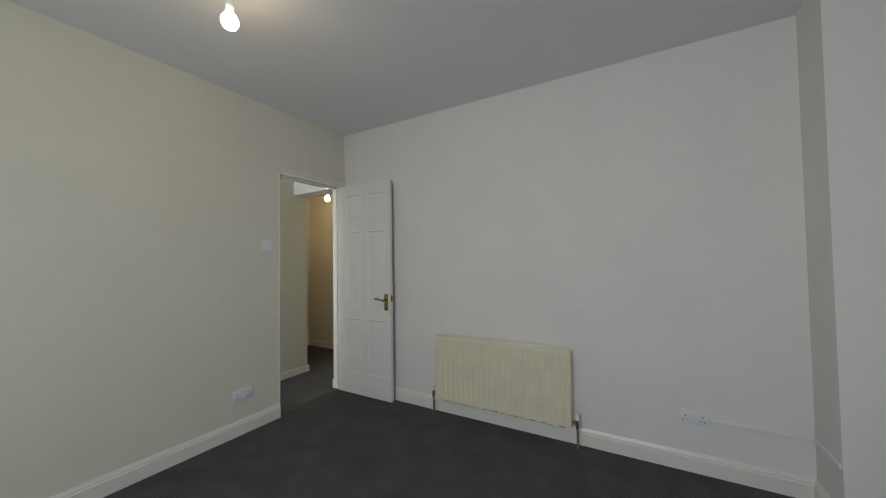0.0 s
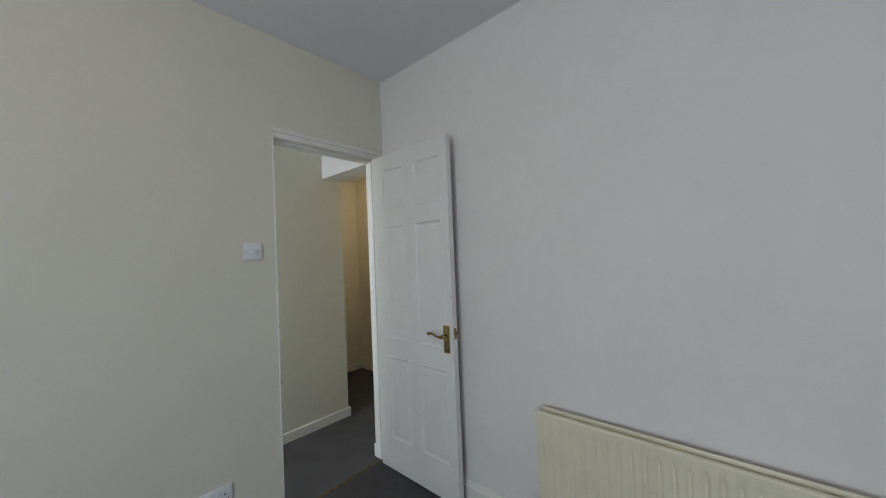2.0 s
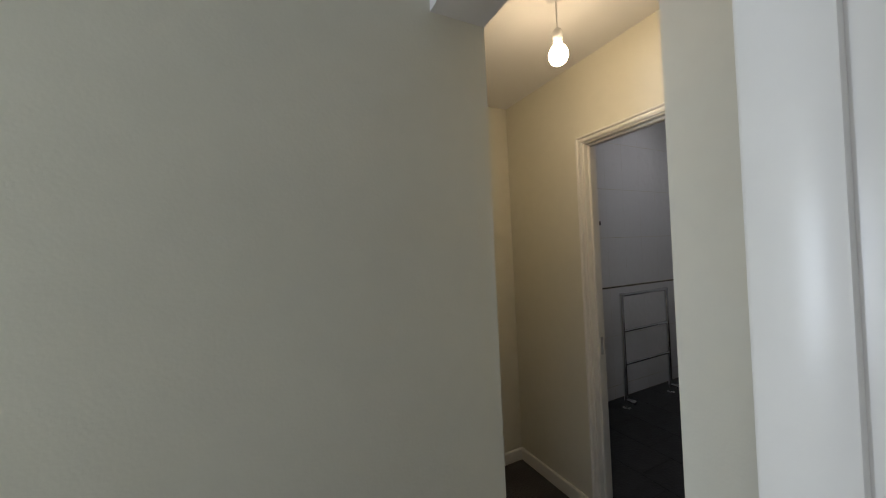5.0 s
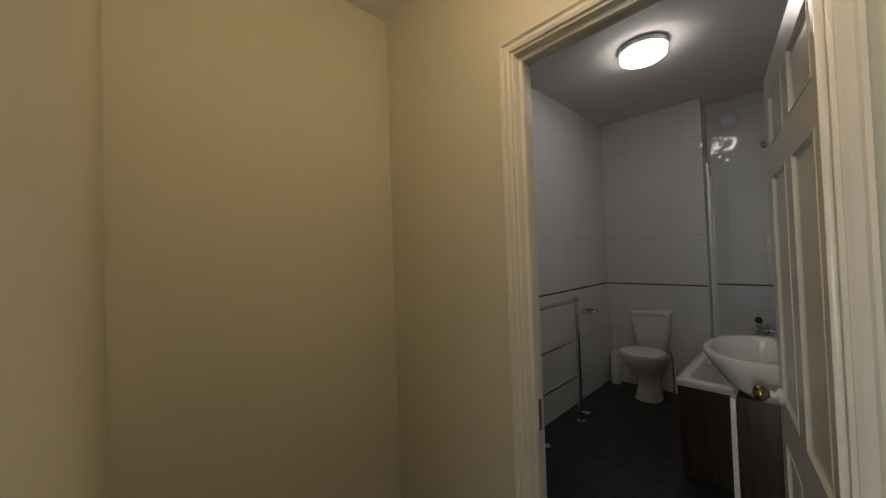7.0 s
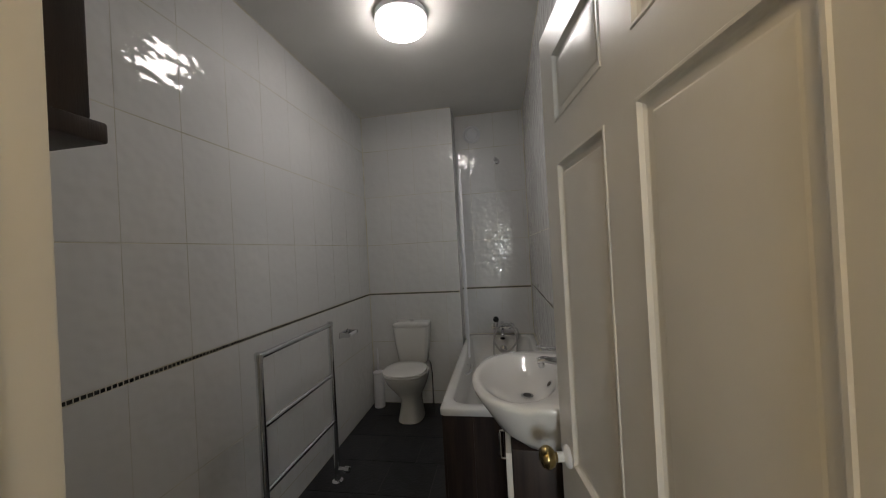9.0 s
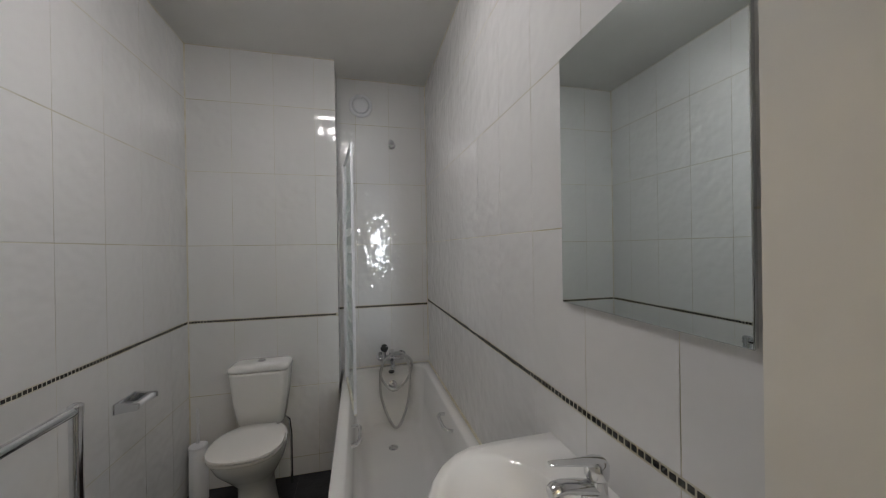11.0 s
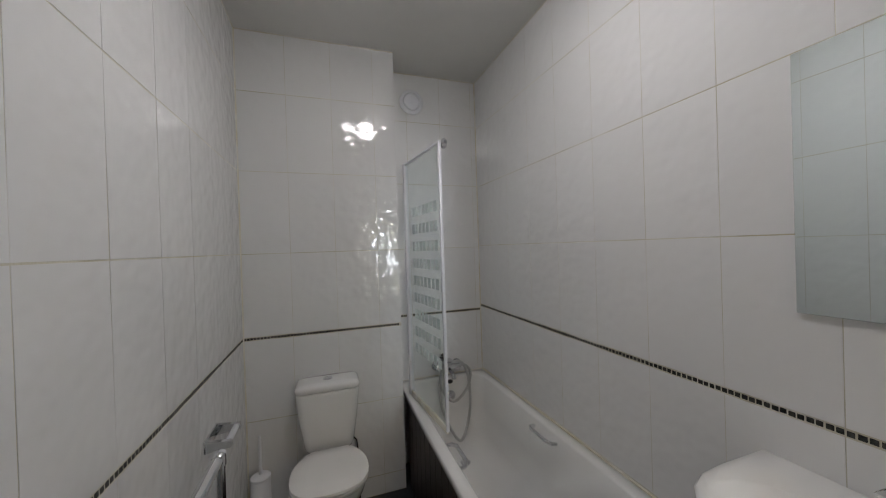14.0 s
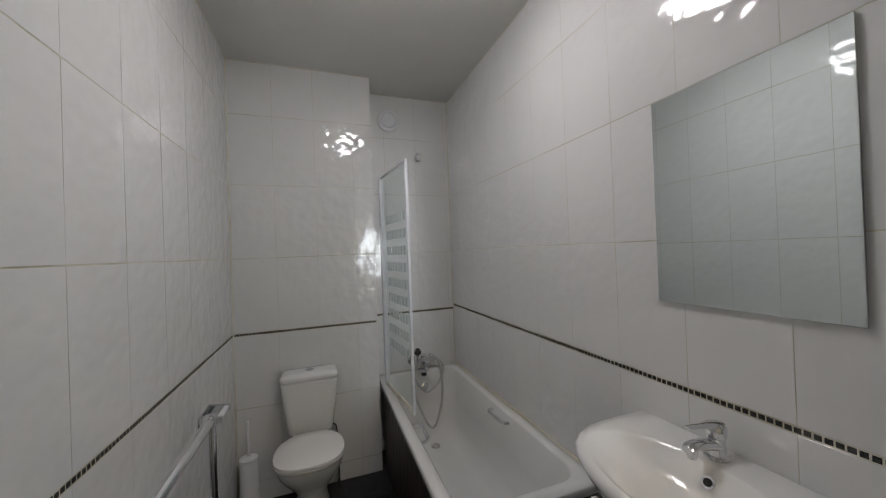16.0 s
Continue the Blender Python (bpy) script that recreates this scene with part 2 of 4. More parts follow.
wall("wall_hall_west", [(-3.2, 0.1, 0, -3.1, 0.17, HT), (-3.2, 0.72, 0, -3.1, 0.79, HT), (-3.2, 0.17, 0, -3.1, 0.72, 0.9), (-3.2, 0.17, 2.1, -3.1, 0.72, HT)], M_CREAM, "cream painted end wall of the hall with a window")
wall("lintel", [(-0.02, 0.1, 2.05, 0.155, 0.79, HH)], M_WHITE_WALL, "white painted lintel beam crossing the hall")
solid("ceiling_alcove", box_bm(0.155, 0.1, HE, 1.00, 1.80, HE + 0.05), M_CEIL, "white painted hall ceiling", "ceiling")
solid("ceiling_hall", box_bm(-3.1, 0.1, HH, 0.155, 0.79, HH + 0.05), M_CEIL, "white painted hall ceiling", "ceiling")
wall("wall_bathroom_door", [(BX0, 0.36, 0, BX1, BY0 - 0.03, HT), (BX0, BY1 + 0.03, 0, BX1, 2.16, HT), (BX0, BY0 - 0.03, BH + 0.03, BX1, BY1 + 0.03, HT)],
     M_CREAM, "cream painted wall around the bathroom doorway")

# ---- structure: bathroom ----
G = 0.0010  # the glazed tiles stand proud of the grout by this
wall("wall_bath_left", [(BX1, TY1 + G, 0, 4.25, TY1 + 0.1, HT)], M_GROUT, "tiled bathroom wall with a mosaic band")
wall("wall_bath_right", [(BX1, TY0 - 0.1, 0, 4.25, TY0 - G, HT)], M_GROUT, "tiled bathroom wall behind the bath and basin")
wall("wall_bath_back", [(TXR + G, TY0 - 0.1, 0, 4.25, TYS, HT), (TX1 + G, TYS + G, 0, 4.25, TY1 + 0.1, HT)], M_GROUT, "tiled end wall of the bathroom with a boxed step")
solid("ceiling_bathroom", box_bm(TX0, TY0 - 0.1, HT, 4.25, TY1 + 0.1, HT + 0.05), M_CEIL_BATH, "plain white painted bathroom ceiling", "ceiling")
floor_bath = solid("floor_bathroom", box_bm(1.04, TY0 - 0.1, -0.05, 4.25, TY1 + 0.1, -0.004), M_FGROUT, "dark slate-effect tiled bathroom floor", "floor")


# ---- doors ----
def skirting(name, p, q, inward, h, moulded, label):
    """A skirting board from p to q along a wall; inward points into the room."""
    p, q, n = Vector((*p, 0)), Vector((*q, 0)), Vector((*inward, 0))
    prof = [(0, 0), (0.018, 0), (0.018, h * 0.72), (0.013, h * 0.78), (0.015, h * 0.83), (0.009, h * 0.92), (0.006, h), (0, h)] if moulded else \
        [(0, 0), (0.015, 0), (0.015, h - 0.006), (0.011, h), (0, h)]
    rings = [[e + n * (a + 0.0005) + Vector((0, 0, b)) for a, b in prof] for e in (p, q)]
    return solid(name, loft(rings), M_GLOSS, label, "skirting board", smooth=20)


skirting("baseboard_north", (-4.05, 0), (DX0 - 0.009, 0), (0, -1), 0.112, True, "moulded white gloss skirting board")
skirting("baseboard_east", (0, -3.40), (0, 0), (-1, 0), 0.112, True, "moulded white gloss skirting board")
skirting("baseboard_pier", (-0.28, -3.40), (0, -3.40), (0, 1), 0.112, True, "moulded white gloss skirting board")
skirting("baseboard_pier_face", (-0.28, -4.4), (-0.28, -3.40), (-1, 0), 0.112, True, "moulded white gloss skirting board")
skirting("baseboard_hall", (-3.1, 0.79), (0.17, 0.79), (0, -1), 0.072, False, "plain white skirting board")
skirting("baseboard_hall_return", (0.155, 0.775), (0.155, 1.80), (1, 0), 0.072, False, "plain white skirting board")
skirting("baseboard_alcove", (0.17, 1.80), (1.00, 1.80), (0, -1), 0.072, False, "plain white skirting board")
skirting("baseboard_door_wall", (1.00, BY1 + 0.08), (1.00, 1.80), (-1, 0), 0.072, False, "plain white skirting board")

tagged(new("threshold_strip", mesh_of("threshold_strip", loft([[(x, 0.03 + a, b) for a, b in ((-0.010, 0.0005), (-0.007, 0.004), (0.007, 0.004), (0.010, 0.0005))] for x in (DX0, DX1)]), M_TARNISH)),
       "worn brass carpet strip in the bedroom doorway", "threshold strip", kind="structure")


def panelled(bm_parent, w, h, t, panels, material, name_prefix=""):
    """A six-panel leaf in its own frame: u from the hinge 0..w, v up, face at +n side; recessed fields with raised middles."""
    us = sorted({0, w, *[p[0] for p in panels], *[p[2] for p in panels]})
    vs = sorted({0, h, *[p[1] for p in panels], *[p[3] for p in panels]})
    bm = bmesh.new()
    for a, b in zip(us, us[1:]):
        for c, d in zip(vs, vs[1:]):
            mid = ((a + b) / 2, (c + d) / 2)
            if any(p[0] < mid[0] < p[2] and p[1] < mid[1] < p[3] for p in panels):
                continue
            vv = []
            for n in (0, t):
                vv.append([bm.verts.new((u, n, v)) for u, v in ((a, c), (b, c), (b, d), (a, d))])
            bm.faces.new(vv[0])
            bm.faces.new(vv[1][::-1])
            if a == 0: bm.faces.new([bm.verts.new(p) for p in ((0, 0, c), (0, 0, d), (0, t, d), (0, t, c))])
            if b == w: bm.faces.new([bm.verts.new(p) for p in ((w, 0, c), (w, t, c), (w, t, d), (w, 0, d))])
            if c == 0: bm.faces.new([bm.verts.new(p) for p in ((a, 0, 0), (a, t, 0), (b, t, 0), (b, 0, 0))])
            if d == h: bm.faces.new([bm.verts.new(p) for p in ((a, 0, h), (b, 0, h), (b, t, h), (a, t, h))])
    fields = []
    for p in panels:
        f = bmesh.new()
        for side in (0, 1):
            lv = []
            for inset, dep in ((0, 0.0), (0.002, -0.002), (0.006, -0.002), (0.010, 0.004), (0.014, 0.007), (0.016, 0.0075), (0.027, 0.0075), (0.030, 0.0062), (0.046, 0.0042)):
                n = dep if side == 0 else t - dep
                lv.append([f.verts.new((u, n, v)) for u, v in ((p[0] + inset, p[1] + inset), (p[2] - inset, p[1] + inset), (p[2] - inset, p[3] - inset), (p[0] + inset, p[3] - inset))])
            for r0, r1 in zip(lv, lv[1:]):
                for i in range(4):
                    f.faces.new((r0[i], r0[(i + 1) % 4], r1[(i + 1) % 4], r1[i]))
            f.faces.new(lv[-1])
        bmesh.ops.recalc_face_normals(f, faces=f.faces[:])
        fields.append(f)
    bmesh.ops.remove_doubles(bm, verts=bm.verts[:], dist=1e-5)
    bmesh.ops.recalc_face_normals(bm, faces=bm.faces[:])
    part("leaf", bm, material, bm_parent, smooth=25)
    for f in fields:
        part("panel", f, material, bm_parent, smooth=8)


# bedroom door: hinged at the corner side, standing open at a right angle into the room
bed_door = thing("door_1", "white six-panel wooden door standing wide open", "door", kind="structure")
W1 = 0.660
panelled(bed_door, W1, 2.02, 0.035, [(0.105, 0.20, 0.305, 0.725), (0.385, 0.20, 0.605, 0.725), (0.105, 0.835, 0.305, 1.562), (0.385, 0.835, 0.605, 1.562),
                                     (0.105, 1.665, 0.305, 1.925), (0.385, 1.665, 0.605, 1.925)], M_DOOR)
# leaf frame: u runs to -y, thickness from the visible face x = -0.105 towards the wall
bed_door.matrix_world = Matrix(((0, 1, 0, -0.099), (-1, 0, 0, -0.004), (0, 0, 1, 0.008), (0, 0, 0, 1)))


def handle_plate(parent, u, v, out, flip):
    """A brass back plate with a scrolled lever; out: -1 on the near face, 1 on the far one."""
    n0 = 0.0 if out < 0 else 0.035
    pl = part("handle_plate", box_bm(u - 0.021, n0, v - 0.075, u + 0.021, n0 + out * 0.006, v + 0.075, 0.002), M_BRASS, parent, "aged brass handle plate")
    box = box_bm(u - 0.014, n0 + out * 0.006, v - 0.062, u + 0.014, n0 + out * 0.008, v + 0.062, 0.001)
    part("raised_field", box, M_BRASS, pl)
    bm = cyl_bm((u, n0 + out * 0.006, v + 0.02), (u, n0 + out * 0.05, v + 0.02), 0.010)
    s = flip
    tube(bez((u, n0 + out * 0.045, v + 0.02), (u + s * 0.035, n0 + out * 0.055, v + 0.012), (u + s * 0.06, n0 + out * 0.05, v + 0.045), (u + s * 0.088, n0 + out * 0.05, v + 0.028)), 0.0065, bm=bm)
    bmesh.ops.create_uvsphere(bm, u_segments=12, v_segments=8, radius=0.009, matrix=Matrix.Translation((u + s * 0.092, n0 + out * 0.05, v + 0.030)))
    part("lever", bm, M_BRASS, pl, "scrolled brass lever")
    return pl


handle_plate(bed_door, W1 - 0.045, 0.897, -1, -1)
handle_plate(bed_door, W1 - 0.045, 0.897, 1, -1)
part("latch", box_bm(W1, 0.008, 0.90, W1 + 0.002, 0.027, 0.96), M_BRASS, bed_door)
part("latch_bolt", box_bm(W1, 0.012, 0.925, W1 + 0.010, 0.023, 0.945, 0.002), M_BRASS, bed_door)
for hz in (0.25, 1.75):
    part("hinge", cyl_bm((0.0, 0.038, hz - 0.04), (0.0, 0.038, hz + 0.04), 0.006, 10), M_DOOR, bed_door, "paint-covered butt hinge")

frame1 = thing("door_frame_1", "white gloss door lining with a rebated stop", "door frame", kind="structure")
for nm, b in (("jamb", (DX0 - 0.009, -0.003, 0, DX0, 0.106, DH + 0.03)), ("jamb", (DX1, -0.006, 0, DX1 + 0.03, 0.106, DH + 0.03)), ("head", (DX0, -0.006, DH, DX1, 0.106, DH + 0.03)),
              ("stop", (DX0 - 0.0005, 0.042, 0, DX0 + 0.012, 0.10, DH)), ("stop", (DX1 - 0.012, 0.042, 0, DX1 + 0.0005, 0.10, DH)), ("stop", (DX0 + 0.012, 0.042, DH - 0.012, DX1 - 0.012, 0.10, DH + 0.0005))):
    part(nm, box_bm(*b, 0.003), M_GLOSS, frame1)
for b in ((DX1 + 0.03, -0.011, 0.112, DX1 + 0.05, 0.0, DH + 0.05), (DX0 - 0.009, -0.011, DH + 0.03, DX1 + 0.03, 0.0, DH + 0.05)):
    part("bead", box_bm(*b, 0.0012), M_GLOSS, frame1)
part("plinth", box_bm(DX1 - 0.016, 0.036, 0, DX1 + 0.0, 0.112, 0.085, 0.004), M_GLOSS, frame1)
part("strike_plate", box_bm(DX0 - 0.001, 0.008, 0.89, DX0 + 0.0015, 0.034, 0.98), M_TARNISH, frame1)

# bathroom door: opens into the bathroom against the basin wall
W2 = 0.73
bath_door = thing("door_2", "cream-white six-panel bathroom door standing open", "door", kind="structure")
panelled(bath_door, W2, 1.90, 0.035, [(0.055, 0.19, 0.295, 0.70), (0.388, 0.19, 0.637, 0.70), (0.055, 0.83, 0.295, 1.555), (0.388, 0.83, 0.637, 1.555),
                                       (0.055, 1.65, 0.295, 1.815), (0.388, 1.65, 0.637, 1.815)], M_GLOSS)
bath_door.matrix_world = pose(1.092, 0.606, 0.01, 0, 0, 8.3) @ Matrix(((1, 0, 0, 0), (0, -1, 0, 0), (0, 0, 1, 0), (0, 0, 0, 1)))
ro = part("rose", lathe([(0.026, 0.0), (0.026, -0.004), (0.022, -0.010), (0.012, -0.014), (0.012, -0.03)], (W2 - 0.06, 0, 0.835), (0, 1, 0)), M_PLASTIC, bath_door, "white plastic knob rose")
part("knob", lathe([(0.010, 0.0), (0.012, -0.012), (0.022, -0.018), (0.027, -0.028), (0.027, -0.036), (0.022, -0.046), (0.010, -0.051), (0.001, -0.052)], (W2 - 0.06, -0.022, 0.835), (0, 1, 0)), M_BRASS, ro, "polished brass door knob")
part("latch", box_bm(W2, 0.008, 0.85, W2 + 0.002, 0.027, 0.91), M_CHROME, bath_door)

frame2 = thing("door_frame_2", "white gloss bathroom door frame with moulded architrave", "door frame", kind="structure")
for nm, b in (("jamb", (BX0 - 0.004, BY0 - 0.03, 0, BX1 + 0.004, BY0, BH + 0.03)), ("jamb", (BX0 - 0.004, BY1, 0, BX1 + 0.004, BY1 + 0.03, BH + 0.03)), ("head", (BX0 - 0.004, BY0, BH, BX1 + 0.004, BY1, BH + 0.03)),
              ("stop", (BX0 + 0.02, BY1 - 0.012, 0, BX1 - 0.042, BY1 + 0.0005, BH)), ("stop", (BX0 + 0.02, BY0 - 0.0005, 0, BX1 - 0.042, BY0 + 0.012, BH)), ("stop", (BX0 + 0.02, BY0 + 0.012, BH - 0.012, BX1 - 0.042, BY1 - 0.012, BH + 0.0005))):
    part(nm, box_bm(*b, 0.003), M_GLOSS, frame2)
prof = [(0.0, 0.0), (0.0, 0.010), (0.012, 0.014), (0.030, 0.010), (0.036, 0.018), (0.046, 0.019), (0.050, 0.014), (0.050, 0.0)]
prof = [(a * 0.66, b) for a, b in prof]


def mitred(corners, out_dirs, nrm, parent):
    """Architrave with mitred corners round an opening."""
    for i in range(len(corners) - 1):
        rings = []
        for k in (i, i + 1):
            rings.append([Vector(corners[k]) + Vector(out_dirs[k]) * a + Vector(nrm) * b for a, b in prof])
        part("architrave", loft(rings), M_GLOSS, parent, smooth=25)


e = 0.008
mitred([(BX0 - 0.002, BY1 + e, 0), (BX0 - 0.002, BY1 + e, BH + e), (BX0 - 0.002, BY0 - e, BH + e), (BX0 - 0.002, BY0 - e, 0)],
       [(0, 1, 0), (0, 1, 1), (0, -1, 1), (0, -1, 0)], (-1, 0, 0), frame2)
part("strike_plate", box_bm(BX1 - 0.036, BY1 - 0.0015, 0.83, BX1 - 0.012, BY1 + 0.001, 0.92), M_CHROME, frame2)

# windows that let the daylight in
for nm, b in (("window_1", (-4.16, -3.1, 0.8, -4.10, -1.3, 2.2)), ("window_2", (-3.19, 0.17, 0.9, -3.13, 0.72, 2.1))):
    win = thing(nm, "white framed window with clear glass panes", "window", kind="structure")
    x0, y0, z0, x1, y1, z1 = b
    for fb in ((x0, y0, z0, x1, y0 + 0.06, z1), (x0, y1 - 0.06, z0, x1, y1, z1), (x0, y0 + 0.06, z0, x1, y1 - 0.06, z0 + 0.06), (x0, y0 + 0.06, z1 - 0.06, x1, y1 - 0.06, z1), (x0, (y0 + y1) / 2 - 0.03, z0 + 0.06, x1, (y0 + y1) / 2 + 0.03, z1 - 0.06)):
        part("window_frame", box_bm(*fb, 0.004), M_GLOSS, win)
    for ya, yb in ((y0 + 0.06, (y0 + y1) / 2 - 0.03), ((y0 + y1) / 2 + 0.03, y1 - 0.06)):
        g = part("pane", box_bm(x0 + 0.027, ya, z0 + 0.06, x0 + 0.033, yb, z1 - 0.06), M_GLASS, win)
        g.visible_shadow = False

# ---- tiles of the bathroom ----
_tile_cache = {}


def tile_mesh(w, h, material, thick, name):
    key = (round(w, 3), round(h, 3), material.name)
    if key not in _tile_cache:
        _tile_cache[key] = mesh_of(name, box_bm(-w / 2, -h / 2, 0, w / 2, h / 2, thick, min(0.0005, w / 6), 1), material)
    return _tile_cache[key]


def lay(parent, name, us, vs, frame_m, material, joint=0.0034, thick=0.0010, tilt=0.0012, skip=None, upright=0.42):
    """Tiles between the joint lines us and vs on a plane; frame_m takes (u, v, outward) to the world."""
    rnd = random.Random(len(us) * 31 + len(vs))
    for a, b in zip(us, us[1:]):
        for c, d in zip(vs, vs[1:]):
            if skip and skip((a + b) / 2, (c + d) / 2):
                continue
            w, h = b - a - joint * upright, d - c - joint
            if w < 0.008 or h < 0.008:
                continue
            ob = new(name, tile_mesh(w, h, material, thick, name))
            ob.parent = parent
            ob.matrix_world = frame_m @ Matrix.Translation(((a + b) / 2, (c + d) / 2, 0)) @ Euler((rnd.gauss(0, tilt), rnd.gauss(0, tilt), 0)).to_matrix().to_4x4()


def cuts(lo, hi, at, pitch):
    n0 = math.ceil((lo + 0.012 - at) / pitch)
    out = [lo]
    k = n0
    while at + k * pitch < hi - 0.012:
        out.append(at + k * pitch)
        k += 1
    return out + [hi]


ROWS_LOW = [0.0, 0.115, 0.560, 0.9915]
ROWS_HIGH = [1.0085, 1.452, 1.894, 2.320, HT]
PITCH = 0.2375
wl, wr, wb = bpy.data.objects["wall_bath_left"], bpy.data.objects["wall_bath_right"], bpy.data.objects["wall_bath_back"]
F_LEFT = Matrix(((1, 0, 0, 0), (0, 0, -1, TY1 + G), (0, 1, 0, 0), (0, 0, 0, 1)))
F_RIGHT = Matrix(((-1, 0, 0, 0), (0, 0, 1, TY0 - G), (0, 1, 0, 0), (0, 0, 0, 1)))
F_BACK = Matrix(((0, 0, -1, TX1 + G), (-1, 0, 0, 0), (0, 1, 0, 0), (0, 0, 0, 1)))
F_RECESS = Matrix(((0, 0, -1, TXR + G), (-1, 0, 0, 0), (0, 1, 0, 0), (0, 0, 0, 1)))
F_STEP = Matrix(((-1, 0, 0, 0), (0, 0, -1, TYS + G), (0, 1, 0, 0), (0, 0, 0, 1)))


def mosaic(name, parent, frame_m, lo, hi, mid=1.0):
    bm = bmesh.new()
    rnd = random.Random(7)
    u = lo
    while u < hi - 0.012:
        w = 0.0130 + rnd.uniform(-0.0008, 0.0008)
        z = mid + rnd.uniform(-0.0007, 0.0007)
        b = box_bm(u, z - 0.0062, 0, min(u + w, hi), z + 0.0062, 0.0009, 0.0006, 1)
        bmesh.ops.transform(b, matrix=frame_m, verts=b.verts[:])
        me = bpy.data.meshes.new("t")
        b.to_mesh(me)
        b.free()
        bm.from_mesh(me)
        bpy.data.meshes.remove(me)
        u += 0.0164
    ob = part(name, bm, M_MOSAIC, parent, "row of small black glazed mosaic squares")
    ob["kind"] = "stuff"


mosaic("mosaic_band", wl, F_LEFT, TX0, TX1)
mosaic("mosaic_band", wr, F_RIGHT, -TXR, -TX0, 1.028)
mosaic("mosaic_band", wb, F_BACK, -TY1, -TYS)
mosaic("mosaic_band", wb, F_RECESS, -TYS, -TY0)


# ---- lamps ----
def bulb_parts(parent, x, y, z, lit):
    part("bulb", lathe([(0.001, -0.036), (0.014, -0.034), (0.027, -0.025), (0.035, -0.008), (0.035, 0.008), (0.027, 0.026), (0.016, 0.038), (0.012, 0.05)], (x, y, z)), lit, parent, "lit warm white bulb")
    part("bulb_holder", lathe([(0.013, 0.045), (0.017, 0.05), (0.018, 0.085), (0.012, 0.095), (0.005, 0.10)], (x, y, z)), M_PLASTIC, parent, "white plastic lampholder")


def pendant(x, y, z, ceiling, lit):
    p = thing("pendant_lamp", "bare lit bulb hanging from a white ceiling rose", "ceiling lamp", "bare bulb pendants")
    part("ceiling_rose", lathe([(0.035, -0.001), (0.035, -0.012), (0.022, -0.022), (0.006, -0.026), (0.004, -0.028)], (x, y, ceiling)), M_PLASTIC, p)
    part("cord", tube([(x, y, ceiling - 0.025), (x + 0.001, y, (z + ceiling) / 2), (x, y, z + 0.095)], 0.003, 8), M_PLASTIC, p)
    bulb_parts(p, x, y, z, lit)


pendant(-1.715, -1.08, 2.365, HB, M_BULB)
pendant(0.543, 0.880, 2.10, HE, M_BULB_HALL)
lamp = thing("ceiling_lamp", "lit round white flush bathroom ceiling lamp", "ceiling lamp")
part("base_ring", lathe([(0.132, -0.001), (0.140, -0.004), (0.140, -0.034), (0.133, -0.037)], (2.64, 1.30, HT), seg=48), M_PLASTIC, lamp)
part("diffuser", lathe([(0.130, -0.034), (0.133, -0.042), (0.131, -0.070), (0.118, -0.080), (0.08, -0.085), (0.001, -0.087)], (2.64, 1.30, HT), seg=48), M_LAMP, lamp, "glowing opal diffuser")

# ---- bedroom things ----
rad = thing("radiator", "cream enamelled panel radiator mounted under plain wall", "radiator")
RY0, RY1, RZ0, RZ1 = -2.20, -1.13, 0.135, 0.655
n = 24
rings = []
N = n * 8
prof_pts = []
for k in range(N + 1):
    y = RY1 - (RY1 - RY0) * k / N
    ph = (k % 8) / 8
    edge = k < 5 or k > N - 5
    d = 0.0 if edge else 0.009 * (1 if 0.45 < ph < 0.55 else 0.7 if 0.3 < ph < 0.7 else 0.0)
    prof_pts.append((y, d))
bm = bmesh.new()
levels = [(RZ0, 0.0), (RZ0 + 0.03, 0.0), (RZ0 + 0.045, 1.0), (RZ1 - 0.06, 1.0), (RZ1 - 0.045, 0.0), (RZ1 - 0.006, 0.0), (RZ1, -0.6)]
grid = [[bm.verts.new((-0.100 + f * d if f >= 0 else -0.094, y, z)) for y, d in prof_pts] for z, f in levels]
for a, b in zip(grid, grid[1:]):
    for i in range(N):
        bm.faces.new((a[i], a[i + 1], b[i + 1], b[i]))
bmesh.ops.recalc_face_normals(bm, faces=bm.faces[:])
part("front_panel", bm, M_RAD, rad, "fluted cream front panel")
part("back_panel", box_bm(-0.0925, RY0, RZ0, -0.078, RY1, RZ1, 0.003), M_RAD, rad)
part("rear_panel", box_bm(-0.052, RY0 + 0.01, RZ0, -0.042, RY1 - 0.01, RZ1 + 0.006, 0.003), M_RAD, rad)
rnd = random.Random(12)
yc = RY0 + 0.04
while yc < RY1 - 0.06:
    wc_len = rnd.uniform(0.01, 0.07)
    part("chip", box_bm(-0.1006, yc, RZ0 - 0.0006, -0.0995, yc + wc_len, RZ0 + rnd.uniform(0.002, 0.005)), M_TARNISH, rad, "rusty chipped enamel edge")
    yc += wc_len + rnd.uniform(0.01, 0.06)
part("top_grille", box_bm(-0.078, RY0 + 0.005, RZ1 - 0.040, -0.052, RY1 - 0.005, RZ1 - 0.034, 0.002), M_RAD, rad)
for y in (RY0, RY1):
    part("end_cap", box_bm(-0.080, y - 0.003, RZ0 + 0.02, -0.042, y + 0.003, RZ1 - 0.01, 0.002), M_RAD, rad)
for y in (RY0 + 0.15, RY1 - 0.15):
    part("bracket", box_bm(-0.042, y - 0.015, RZ0 + 0.08, -0.0005, y + 0.015, RZ1 - 0.08, 0.001), M_RAD, rad)
